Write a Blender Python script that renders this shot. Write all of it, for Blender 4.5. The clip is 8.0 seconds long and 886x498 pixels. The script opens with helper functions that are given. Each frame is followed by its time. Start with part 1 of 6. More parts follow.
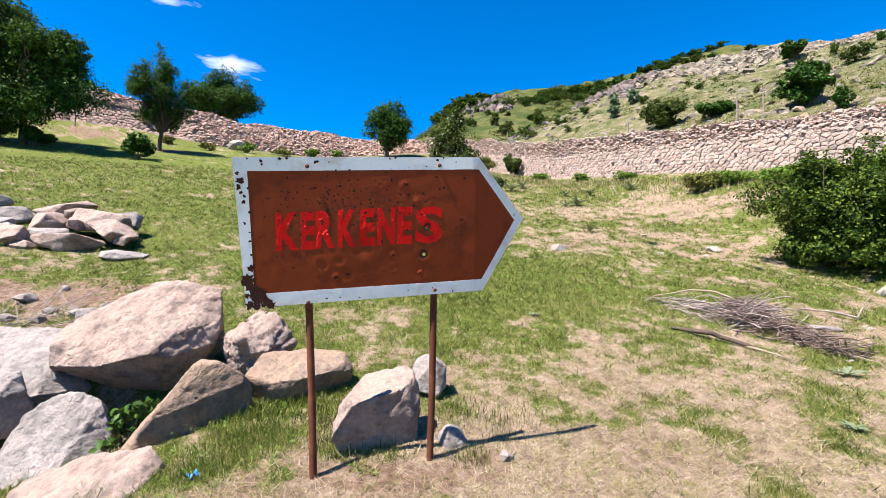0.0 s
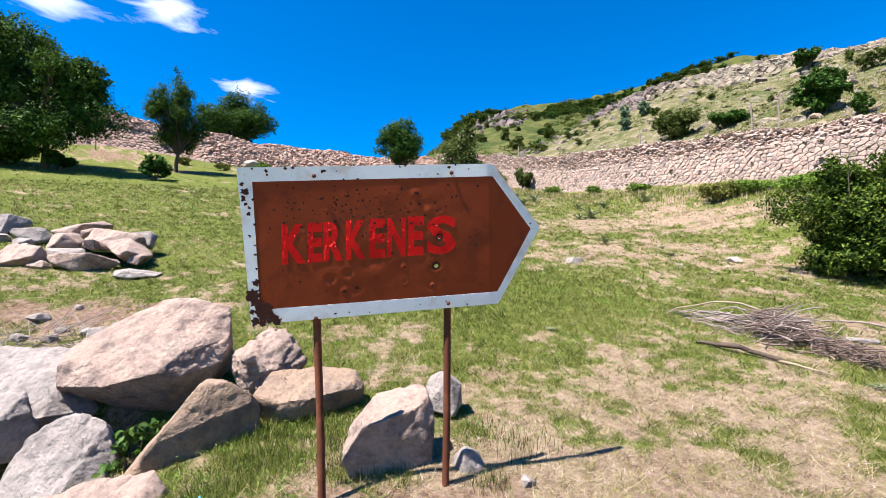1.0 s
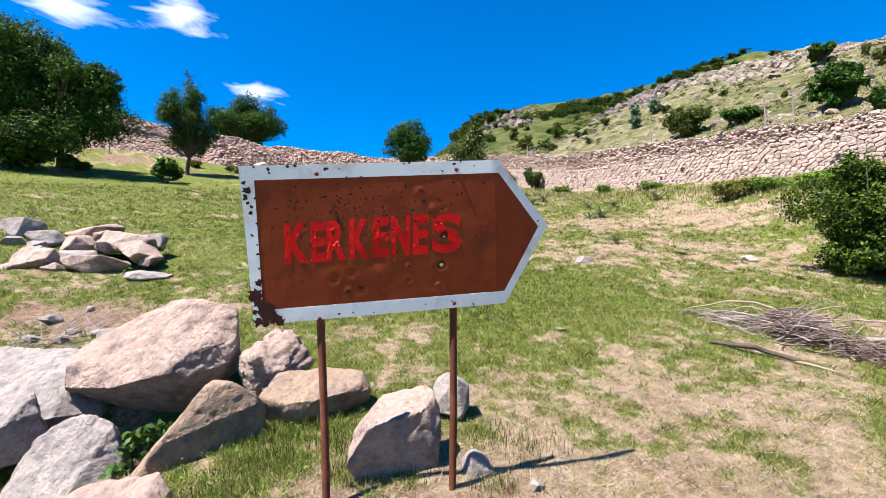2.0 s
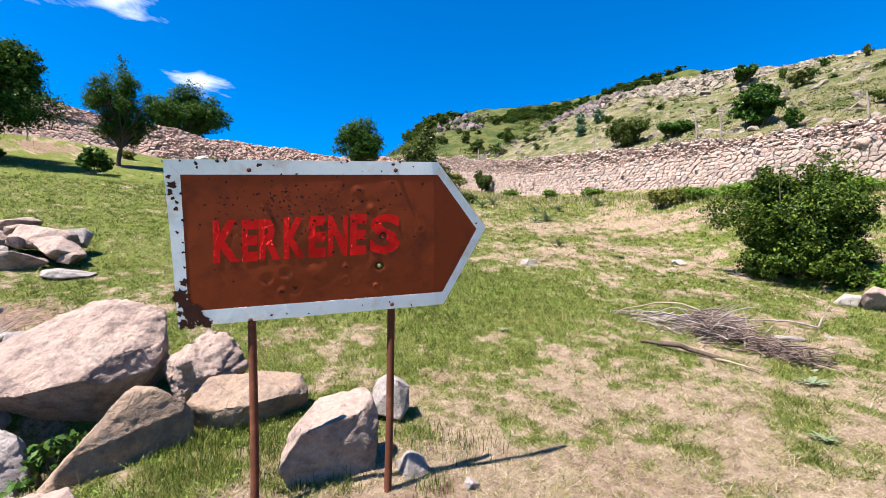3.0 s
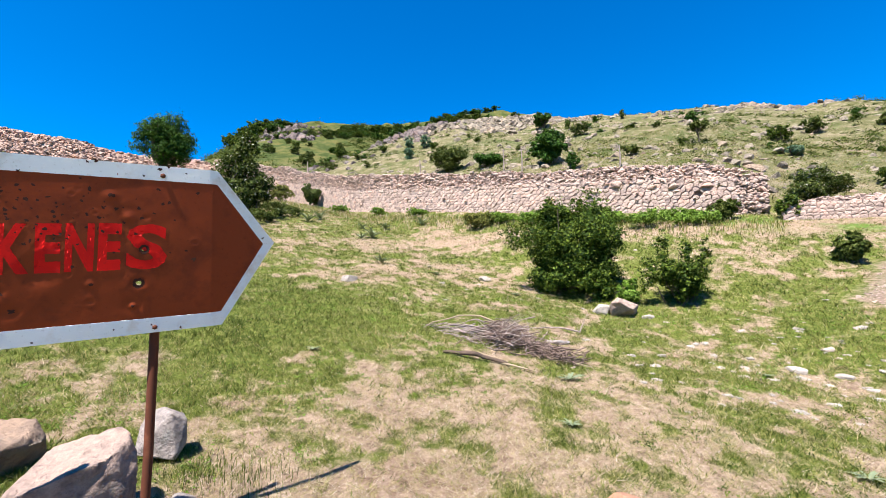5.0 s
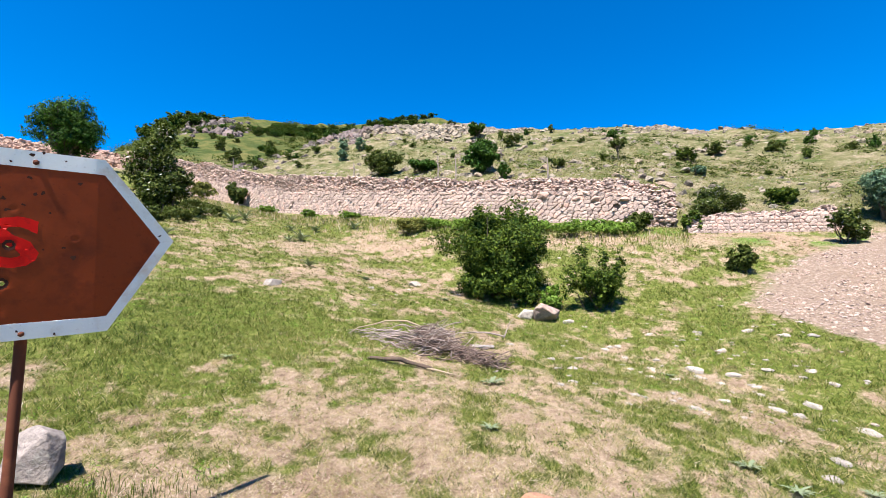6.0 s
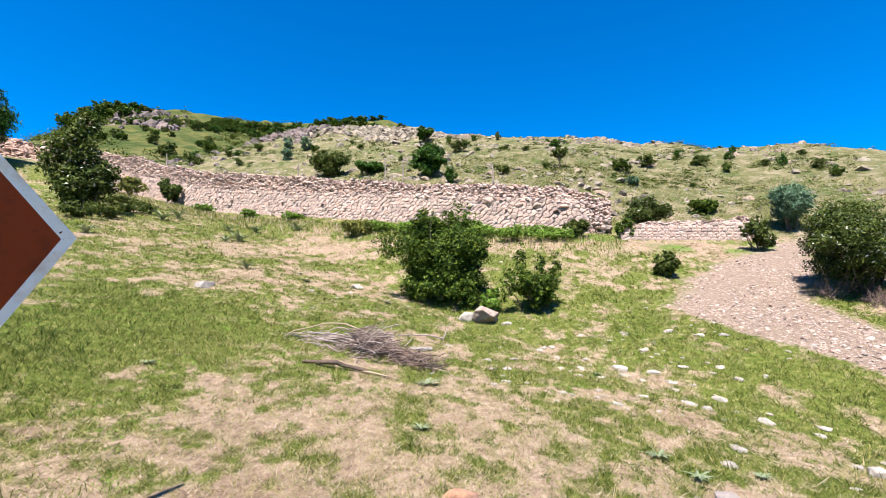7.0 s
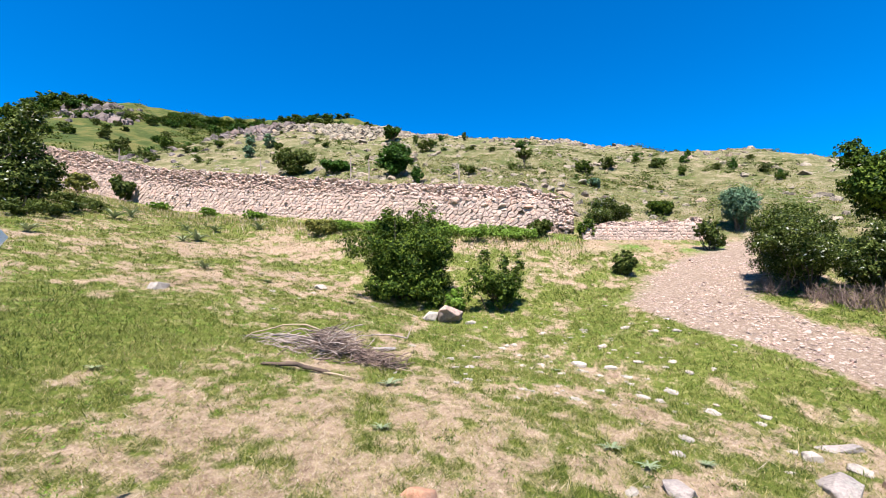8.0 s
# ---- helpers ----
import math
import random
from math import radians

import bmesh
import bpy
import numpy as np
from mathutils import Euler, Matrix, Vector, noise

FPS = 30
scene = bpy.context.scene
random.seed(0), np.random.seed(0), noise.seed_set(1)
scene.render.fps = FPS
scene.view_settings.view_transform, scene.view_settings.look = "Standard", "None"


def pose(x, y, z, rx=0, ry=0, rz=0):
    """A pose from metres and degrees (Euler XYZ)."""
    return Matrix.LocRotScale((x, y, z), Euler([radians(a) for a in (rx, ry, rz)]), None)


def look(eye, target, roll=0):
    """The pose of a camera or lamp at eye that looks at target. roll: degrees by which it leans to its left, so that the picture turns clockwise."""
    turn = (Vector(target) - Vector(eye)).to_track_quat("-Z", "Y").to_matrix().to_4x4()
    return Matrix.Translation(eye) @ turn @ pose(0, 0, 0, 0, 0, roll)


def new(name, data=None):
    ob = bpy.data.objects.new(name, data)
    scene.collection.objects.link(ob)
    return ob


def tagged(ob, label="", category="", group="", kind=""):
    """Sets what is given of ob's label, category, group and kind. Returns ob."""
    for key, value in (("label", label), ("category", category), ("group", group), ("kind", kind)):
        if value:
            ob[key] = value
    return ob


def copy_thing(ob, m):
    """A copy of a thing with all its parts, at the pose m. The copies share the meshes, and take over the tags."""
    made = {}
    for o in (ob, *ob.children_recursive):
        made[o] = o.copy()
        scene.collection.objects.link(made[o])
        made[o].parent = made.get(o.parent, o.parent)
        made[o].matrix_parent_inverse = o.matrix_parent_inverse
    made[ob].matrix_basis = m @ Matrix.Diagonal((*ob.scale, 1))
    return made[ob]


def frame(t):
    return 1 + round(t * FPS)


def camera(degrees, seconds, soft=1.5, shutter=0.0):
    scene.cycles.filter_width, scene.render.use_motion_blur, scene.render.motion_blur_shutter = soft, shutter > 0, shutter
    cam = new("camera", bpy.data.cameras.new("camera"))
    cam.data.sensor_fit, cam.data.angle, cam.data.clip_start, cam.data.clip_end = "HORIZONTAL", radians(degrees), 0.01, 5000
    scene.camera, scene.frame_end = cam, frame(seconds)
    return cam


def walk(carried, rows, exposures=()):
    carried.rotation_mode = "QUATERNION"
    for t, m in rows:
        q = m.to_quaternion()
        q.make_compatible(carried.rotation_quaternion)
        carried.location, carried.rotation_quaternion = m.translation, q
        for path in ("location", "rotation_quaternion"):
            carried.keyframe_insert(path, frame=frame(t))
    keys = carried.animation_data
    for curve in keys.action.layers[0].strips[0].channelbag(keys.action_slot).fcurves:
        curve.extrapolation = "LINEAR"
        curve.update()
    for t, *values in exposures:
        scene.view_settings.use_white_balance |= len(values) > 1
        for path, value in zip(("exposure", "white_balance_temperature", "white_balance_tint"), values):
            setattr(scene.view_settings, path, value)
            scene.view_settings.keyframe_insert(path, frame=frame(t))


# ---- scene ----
cam = camera(89.74, 8.0, soft=0.85)
PATH = [
    (0.0, look((0.0000, 0.0000, 1.5000), (0.0001, 9.9999, 1.5545), 0.425)),
    (0.5, look((-0.0038, 0.0454, 1.4923), (-0.1174, 10.0410, 1.7677), 0.079)),
    (1.0, look((-0.0045, 0.1018, 1.4802), (-0.2788, 10.0898, 1.8873), -0.374)),
    (1.2, look((-0.0040, 0.1260, 1.4790), (-0.3625, 10.1110, 1.8929), -0.566)),
    (2.3, look((0.0264, 0.1458, 1.4710), (-0.4637, 10.1247, 1.8978), -0.637)),
    (2.5, look((0.0383, 0.1426, 1.4737), (-0.2428, 10.1303, 1.8831), -0.383)),
    (3.0, look((0.0705, 0.1417, 1.4716), (0.6751, 10.1136, 1.9135), -0.120)),
    (3.5, look((0.1155, 0.1356, 1.4718), (1.7747, 9.9844, 1.9698), 0.042)),
    (4.0, look((0.1621, 0.1109, 1.4721), (2.7044, 9.7626, 2.0893), 0.032)),
    (4.5, look((0.2092, 0.0954, 1.4736), (3.5500, 9.4943, 2.1805), -0.259)),
    (5.0, look((0.2521, 0.0740, 1.4731), (4.4434, 9.1191, 2.2603), -0.439)),
    (5.2, look((0.2666, 0.0794, 1.4712), (4.7960, 8.9563, 2.2983), -0.465)),
    (6.3, look((0.3470, 0.0265, 1.4615), (6.0635, 8.1788, 2.3888), 0.215)),
    (6.5, look((0.3556, -0.0026, 1.4534), (6.2423, 8.0252, 2.4032), 0.294)),
    (7.0, look((0.3938, -0.0376, 1.4552), (6.7759, 7.5980, 2.4374), 0.102)),
    (7.5, look((0.4094, -0.0703, 1.4584), (7.0910, 7.3042, 2.4447), -0.115)),
    (8.0, look((0.4247, -0.0854, 1.4517), (7.3434, 7.0687, 2.4270), -0.370)),
]
walk(cam, PATH, [(0.0, 1.68), (8.0, 1.68)])

# ---- world, sun, exposure ----
SUN_FROM = Vector((-0.377, -0.252, 0.891))          # towards the sun
world = bpy.data.worlds.new("sky")
scene.world = world
world.use_nodes = True
wn = world.node_tree
wn.nodes.clear()
sky = wn.nodes.new("ShaderNodeTexSky")
sky.sky_type, sky.sun_disc = "NISHITA", False
sky.sun_elevation, sky.sun_rotation = radians(63.3), radians(-123)
sky.altitude, sky.air_density, sky.dust_density, sky.ozone_density = 1200, 1.0, 0.15, 4.0
sat = wn.nodes.new("ShaderNodeHueSaturation")
sat.inputs["Hue"].default_value = 0.506
sat.inputs["Saturation"].default_value = 1.55
bg = wn.nodes.new("ShaderNodeBackground")
bg.inputs["Strength"].default_value = 0.074
wo = wn.nodes.new("ShaderNodeOutputWorld")
wn.links.new(sky.outputs[0], sat.inputs["Color"])
wn.links.new(sat.outputs[0], bg.inputs["Color"])
wn.links.new(bg.outputs[0], wo.inputs["Surface"])
sun = new("sun", bpy.data.lights.new("sun", "SUN"))
sun.data.energy, sun.data.angle, sun.data.color = 5.1, radians(0.53), (1.0, 0.965, 0.90)
sun.matrix_world = look(SUN_FROM * 100, (0, 0, 0))

# ---- numbers: smooth noise and the lie of the land ----


def hash2(i, j, seed):
    h = (i.astype(np.int64) * 374761393 + j.astype(np.int64) * 668265263 + seed * 974711) & 0x7FFFFFFF
    h = ((h ^ (h >> 13)) * 1274126177) & 0x7FFFFFFF
    return ((h ^ (h >> 16)) & 0xFFFF) / 65535.0


def vnoise(x, y, seed=0):
    xi, yi = np.floor(x), np.floor(y)
    fx, fy = x - xi, y - yi
    fx, fy = fx * fx * (3 - 2 * fx), fy * fy * (3 - 2 * fy)
    a, b = hash2(xi, yi, seed), hash2(xi + 1, yi, seed)
    c, d = hash2(xi, yi + 1, seed), hash2(xi + 1, yi + 1, seed)
    return (a + (b - a) * fx) * (1 - fy) + (c + (d - c) * fx) * fy


def fbm(x, y, seed=0, octaves=4):
    total, amp, norm = 0, 1.0, 0
    for k in range(octaves):
        total = total + amp * vnoise(x * 2 ** k + 17.3 * k, y * 2 ** k - 9.1 * k, seed + k)
        norm += amp
        amp *= 0.5
    return total / norm


def smooth(a, b, x):
    t = np.clip((x - a) / (b - a), 0, 1)
    return t * t * (3 - 2 * t)


WALL_X, WALL_Y, ALONG, UPHILL = 1.1, 32.0, (0.437, -0.900), (0.900, 0.437)


def meadow(x, y):
    """The sloping meadow, without the hill."""
    f = np.interp(y, [-200, -60, -20, 0, 2, 2.5, 4, 5, 8, 36, 60], [-9, -5, -2.6, 0.1, 0.42, 0.48, 0.70, 0.93, 1.60, 8.5, 10])
    g = np.interp(x, [-60, -25, -5, 5.5, 11, 16, 40], [5, 2.4, 0, 0, 1.35, 2.5, 5])
    return f + g + 0.9 * smooth(-15, -25, x) * smooth(23.0, 29.5, y)


def land(x, y):
    """Height of the bare ground at x, y (arrays)."""
    x, y = np.asarray(x, float), np.asarray(y, float)
    low = meadow(x, y)
    s = (x - WALL_X) * ALONG[0] + (y - WALL_Y) * ALONG[1]
    d = (x - WALL_X) * UPHILL[0] + (y - WALL_Y) * UPHILL[1]
    wx, wy = WALL_X + ALONG[0] * s, WALL_Y + ALONG[1] * s
    step = 1.25 * (1 - smooth(25.5, 28.5, s)) * smooth(-6, 0, s)
    foot = meadow(wx, np.maximum(wy, -6)) + step
    crest = np.interp(s, [-9, -3, 0, 4, 8, 11, 16.5, 25.7, 31, 40, 60, 120], [8.5, 9.5, 11.3, 14.0, 14.9, 14.8, 14.4, 12.4, 11.1, 9.2, 6.5, 3])
    reach = np.interp(s, [-5, 4, 16, 28, 40], [9, 12, 19, 18, 16])
    t = np.clip(d / reach, 0, 1)
    spur = foot + (crest - foot) * (t * (1.15 - 0.15 * t)) + 0.04 * np.clip(d - reach, 0, 80)
    z = np.where(d > 0, low + (np.maximum(spur, low) - low) * smooth(0.25, 0.6, d), low)
    ridge = np.interp(x, [-70, -30, -12.5, -4.5, -0.5, 5, 10, 21.5, 30, 38, 47, 65, 120], [4, 8.5, 14, 19.8, 23.6, 27.4, 28.5, 29.6, 31.0, 34.0, 36.6, 37, 25])
    far = 8.0 + (ridge - 8.0) * np.clip((y - 31) / 44, 0, 1) - 0.12 * np.clip(y - 76, 0, 400)
    z = np.maximum(z, np.where(y > 31, far, -99))
    z = z - 0.30 * np.exp(-((x + 2.65) ** 2 / 0.75 + (y - 2.25) ** 2 / 0.45))
    z = z - 0.75 * np.exp(-((x + 2.15) ** 2 / 0.30 + (y - 2.96) ** 2 / 0.06)) - 0.2 * np.exp(-((x + 1.75) ** 2 / 0.05 + (y - 3.1) ** 2 / 0.12))
    r = np.hypot(x, y)
    z = z * (1 - smooth(150, 500, r))
    rough = 0.05 * (fbm(x * 0.9, y * 0.9, 3) - 0.5) + 0.02 * (fbm(x * 5, y * 5, 5, 3) - 0.5)
    rough = rough + smooth(0.5, 6, d) * 0.9 * (fbm(x * 0.35, y * 0.35, 9) - 0.5) + smooth(36, 60, y) * 1.2 * (fbm(x * 0.2, y * 0.2, 12) - 0.5)
    return z + rough


def land_at(x, y):
    return float(land(np.array([x]), np.array([y]))[0])


def track(x, y):
    """How much the stony track covers the ground, 0 to 1."""
    edge = np.interp(x, [6.5, 6.95, 7.2, 7.45, 7.8, 8.1, 9.0, 10.6, 12.9, 14], [-0.6, 0.3, 1.0, 1.9, 2.7, 3.3, 3.5, 3.6, 3.3, 3.2]) + 0.9 * (fbm(x * 1.5, y * 1.5, 31) - 0.5)
    other = np.interp(x, [7, 8.3, 8.45, 8.8, 9.5, 10.9, 13.6, 18], [-4, -0.1, 0.7, 1.05, 1.7, 1.85, 2.35, 2.6]) + 0.4 * (fbm(x * 1.1, y * 1.1, 37) - 0.5)
    return smooth(-0.6, 0.5, edge - y) * smooth(-0.45, 0.4, y - other) * smooth(6.1, 6.9, x) * (1 - smooth(15, 18, x))


def dryness(x, y):
    """0 fresh green turf, 1 bare soil and bleached thatch."""
    n = 0.26 * fbm(x * 0.45 + 4, y * 0.45, 41, 4) + 0.34 * fbm(x * 2.2, y * 2.2, 43, 4) + 0.40 * fbm(x * 8, y * 8, 47, 4)
    zone = -0.025 - 0.075 * smooth(-1, -5, x) + 0.150 * np.exp(-((x - 2.5) ** 2 / 5.5 + (y - 2.1) ** 2 / 3.4))
    zone = zone + 0.12 * np.exp(-((x - 0.1) ** 2 / 1.2 + (y - 2.15) ** 2 / 0.14))
    zone = zone - 0.24 * np.exp(-((x - 0.9) ** 2 / 2.4 + (y - 5.7) ** 2 / 1.3)) - 0.07 * np.exp(-((x - 6.0) ** 2 / 5 + (y - 2.6) ** 2 / 4))
    zone = zone - 0.09 * np.exp(-((x + 0.6) ** 2 / 1.4 + (y - 3.2) ** 2 / 0.7))
    zone = zone + 0.12 * np.exp(-((x + 4.2) ** 2 / 3.0 + (y - 5.1) ** 2 / 0.5))
    zone = zone + 0.14 * np.exp(-((x + 21) ** 2 / 14 + (y - 26.5) ** 2 / 5))
    line = np.interp(x, [-4, 1, 5.5, 8, 10.5, 12], [14, 12.1, 12.8, 10.8, 7.9, 5.6])
    zone = zone + 0.105 * np.exp(-((y - line) / 1.2) ** 2) * smooth(-4, 1.5, x)
    return smooth(0.39, 0.63, n + zone)


def bareness(x, y):
    """How much reddish soil lies bare in worn turf, and in the boulder pit in place of its shade."""
    b = 0.95 * np.exp(-((x + 4.3) ** 2 / 3.2 + (y - 5.1) ** 2 / 0.6)) + 0.72 * np.exp(-((x + 0.1) ** 2 / 0.9 + (y - 2.12) ** 2 / 0.06))
    # first term: soil instead of grass in the boulder pit, imitating its deep shade
    b = b + 0.8 * np.exp(-((x + 2.1) ** 2 / 0.5 + (y - 2.95) ** 2 / 0.08)) + 0.45 * np.exp(-((x - 1.9) ** 2 / 2.6 + (y - 2.8) ** 2 / 1.3))
    b = b + 0.9 * np.exp(-((x + 15) ** 2 / 3 + (y - 25) ** 2 / 2)) + 0.8 * np.exp(-((x + 21) ** 2 / 14 + (y - 26.5) ** 2 / 5))
    return smooth(0.55, 0.85, b + 0.9 * (fbm(x * 3.5, y * 3.5, 55, 4) - 0.45))


# ---- mesh and material helpers ----


def mesh_of(name, verts, faces, material=None, flat=False):
    """A mesh from arrays: verts (n, 3), faces (m, k)."""
    me = bpy.data.meshes.new(name)
    verts, faces = np.asarray(verts, np.float32), np.asarray(faces, np.int32)
    me.vertices.add(len(verts))
    me.vertices.foreach_set("co", verts.ravel())
    k = faces.shape[1]
    me.loops.add(faces.size)
    me.loops.foreach_set("vertex_index", faces.ravel())
    me.polygons.add(len(faces))
    me.polygons.foreach_set("loop_start", np.arange(0, faces.size, k, dtype=np.int32))
    me.update(calc_edges=True)
    me.polygons.foreach_set("use_smooth", np.full(len(faces), not flat))
    if material:
        me.materials.append(material)
    return me


def attribute(me, name, values):
    me.attributes.new(name, "FLOAT", "POINT").data.foreach_set("value", np.asarray(values, np.float32))


def part(name, data, parent, label="", m=None):
    """Links a bmesh or a mesh as one mesh object under a thing or a part."""
    ob = new(name, data)
    ob.parent = parent
    if m is not None:
        ob.matrix_basis = m
    if label:
        tagged(ob, label)
    return ob


def from_bm(bm, name, material, flat=False):
    me = bpy.data.meshes.new(name)
    for f in bm.faces:
        f.smooth = not flat
    bm.to_mesh(me)
    bm.free()
    me.materials.append(material)
    return me


def material(name):
    mat = bpy.data.materials.new(name)
    mat.use_nodes = True
    nt = mat.node_tree
    return mat, nt, nt.nodes["Principled BSDF"]


def node(nt, kind, **values):
    n = nt.nodes.new("ShaderNode" + kind)
    for key, v in values.items():
        if key in n.inputs:
            n.inputs[key].default_value = v
    return n


def ramp(nt, source, *stops):
    n = nt.nodes.new("ShaderNodeValToRGB")
    while len(n.color_ramp.elements) < len(stops):
        n.color_ramp.elements.new(0.5)
    for e, (p, c) in zip(n.color_ramp.elements, stops):
        e.position, e.color = p, (*c, 1) if len(c) == 3 else c
    nt.links.new(source, n.inputs[0])
    return n.outputs[0]


def noise_of(nt, scale, detail=5.0, rough=0.6, coord="Object"):
    tc = nt.nodes.new("ShaderNodeTexCoord")
    n = node(nt, "TexNoise", Scale=scale, Detail=detail, Roughness=rough)
    nt.links.new(tc.outputs[coord], n.inputs["Vector"])
    return n.outputs["Fac"]


def mix(nt, fac, a, b, kind="MIX"):
    n = nt.nodes.new("ShaderNodeMix")
    n.data_type, n.blend_type = "RGBA", kind
    for value, key in ((fac, 0), (a, 6), (b, 7)):
        if isinstance(value, bpy.types.NodeSocket):
            nt.links.new(value, n.inputs[key])
        elif key == 0:
            n.inputs[0].default_value = value
        else:
            n.inputs[key].default_value = (*value, 1)
    return n.outputs[2]


def maths(nt, op, a, b=0.0):
    n = nt.nodes.new("ShaderNodeMath")
    n.operation = op
    for k, value in enumerate((a, b)):
        if isinstance(value, bpy.types.NodeSocket):
            nt.links.new(value, n.inputs[k])
        else:
            n.inputs[k].default_value = value
    return n.outputs[0]


def bump(nt, bsdf, height, strength=0.5, distance=0.02):
    b = node(nt, "Bump", Strength=strength, Distance=distance)
    nt.links.new(height, b.inputs["Height"])
    nt.links.new(b.outputs[0], bsdf.inputs["Normal"])


def attr(nt, name):
    a = nt.nodes.new("ShaderNodeAttribute")
    a.attribute_name = name
    return a.outputs["Fac"]


# ---- materials ----


def stone_material(name, light, mid, dark, lichen, per_piece=0.0, scale=1.0):
    mat, nt, b = material(name)
    big, fine, spots = noise_of(nt, 2.2 * scale, 4), noise_of(nt, 38 * scale, 6, 0.7), noise_of(nt, 7 * scale, 5, 0.65)
    col = ramp(nt, big, (0.3, mid), (0.7, light))
    col = mix(nt, ramp(nt, spots, (0.45, (0, 0, 0)), (0.65, (1, 1, 1))), col, dark)
    col = mix(nt, 0.55, col, ramp(nt, fine, (0.3, (0.35, 0.35, 0.35)), (0.72, (0.85, 0.83, 0.8))), "OVERLAY")
    patch = noise_of(nt, 4.5 * scale, 8, 0.75)
    col = mix(nt, ramp(nt, patch, (0.56, (0, 0, 0)), (0.63, (0.75, 0.75, 0.75))), col, lichen)
    if per_piece:
        info = nt.nodes.new("ShaderNodeObjectInfo")
        geo = nt.nodes.new("ShaderNodeNewGeometry")
        rnd = maths(nt, "FRACT", maths(nt, "ADD", info.outputs["Random"], geo.outputs["Random Per Island"]))
        col = mix(nt, per_piece, col, ramp(nt, rnd, (0.0, (0.58, 0.54, 0.54)), (0.3, (0.85, 0.79, 0.76)), (0.7, (1.05, 1.0, 0.97)), (1.0, (1.12, 0.90, 0.82))), "MULTIPLY")
    nt.links.new(col, b.inputs["Base Color"])
    b.inputs["Roughness"].default_value = 0.93
    b.inputs["Specular IOR Level"].default_value = 0.25
    crack = nt.nodes.new("ShaderNodeTexVoronoi")
    crack.feature = "DISTANCE_TO_EDGE"
    crack.inputs["Scale"].default_value = 3.0 * scale
    tc = nt.nodes.new("ShaderNodeTexCoord")
    nt.links.new(tc.outputs["Object"], crack.inputs["Vector"])
    h = maths(nt, "ADD", maths(nt, "MULTIPLY", fine, 0.8), maths(nt, "MULTIPLY", spots, 1.3))
    h = maths(nt, "ADD", h, maths(nt, "MULTIPLY", maths(nt, "MINIMUM", crack.outputs["Distance"], 0.02), 4.0))
    bump(nt, b, h, 1.0, 0.024 / scale)
    return mat


GRANITE = stone_material("pink granite", (0.320, 0.234, 0.198), (0.252, 0.176, 0.148), (0.151, 0.109, 0.097), (0.259, 0.212, 0.184))
GRANITE_GREY = stone_material("grey granite", (0.284, 0.241, 0.225), (0.220, 0.184, 0.173), (0.144, 0.122, 0.119), (0.241, 0.223, 0.202))
GRANITE_TAN = stone_material("tan granite", (0.266, 0.184, 0.133), (0.205, 0.140, 0.104), (0.137, 0.097, 0.079), (0.209, 0.166, 0.133))
REDWALL = stone_material("reddish wall stone", (0.418, 0.313, 0.266), (0.338, 0.241, 0.202), (0.238, 0.169, 0.144), (0.324, 0.266, 0.230), 0.9, 0.7)
WALLSTONE = stone_material("wall stone", (0.402, 0.322, 0.287), (0.348, 0.271, 0.236), (0.266, 0.207, 0.186), (0.325, 0.284, 0.254), 0.85, 0.7)
PALE = stone_material("pale limestone", (0.325, 0.295, 0.266), (0.262, 0.232, 0.208), (0.180, 0.158, 0.144), (0.252, 0.238, 0.209), 0.5, 2.0)
OUTCROP = stone_material("weathered outcrop", (0.255, 0.222, 0.178), (0.185, 0.162, 0.130), (0.115, 0.100, 0.090), (0.180, 0.160, 0.105), 0.85, 0.4)
OUTCROP_DARK = stone_material("dark outcrop", (0.170, 0.143, 0.140), (0.110, 0.092, 0.094), (0.060, 0.050, 0.054), (0.160, 0.138, 0.105), 0.85, 0.4)
REDSTONE = stone_material("red stone", (0.325, 0.171, 0.109), (0.260, 0.136, 0.089), (0.201, 0.107, 0.077), (0.236, 0.166, 0.130), 0.0, 2.0)


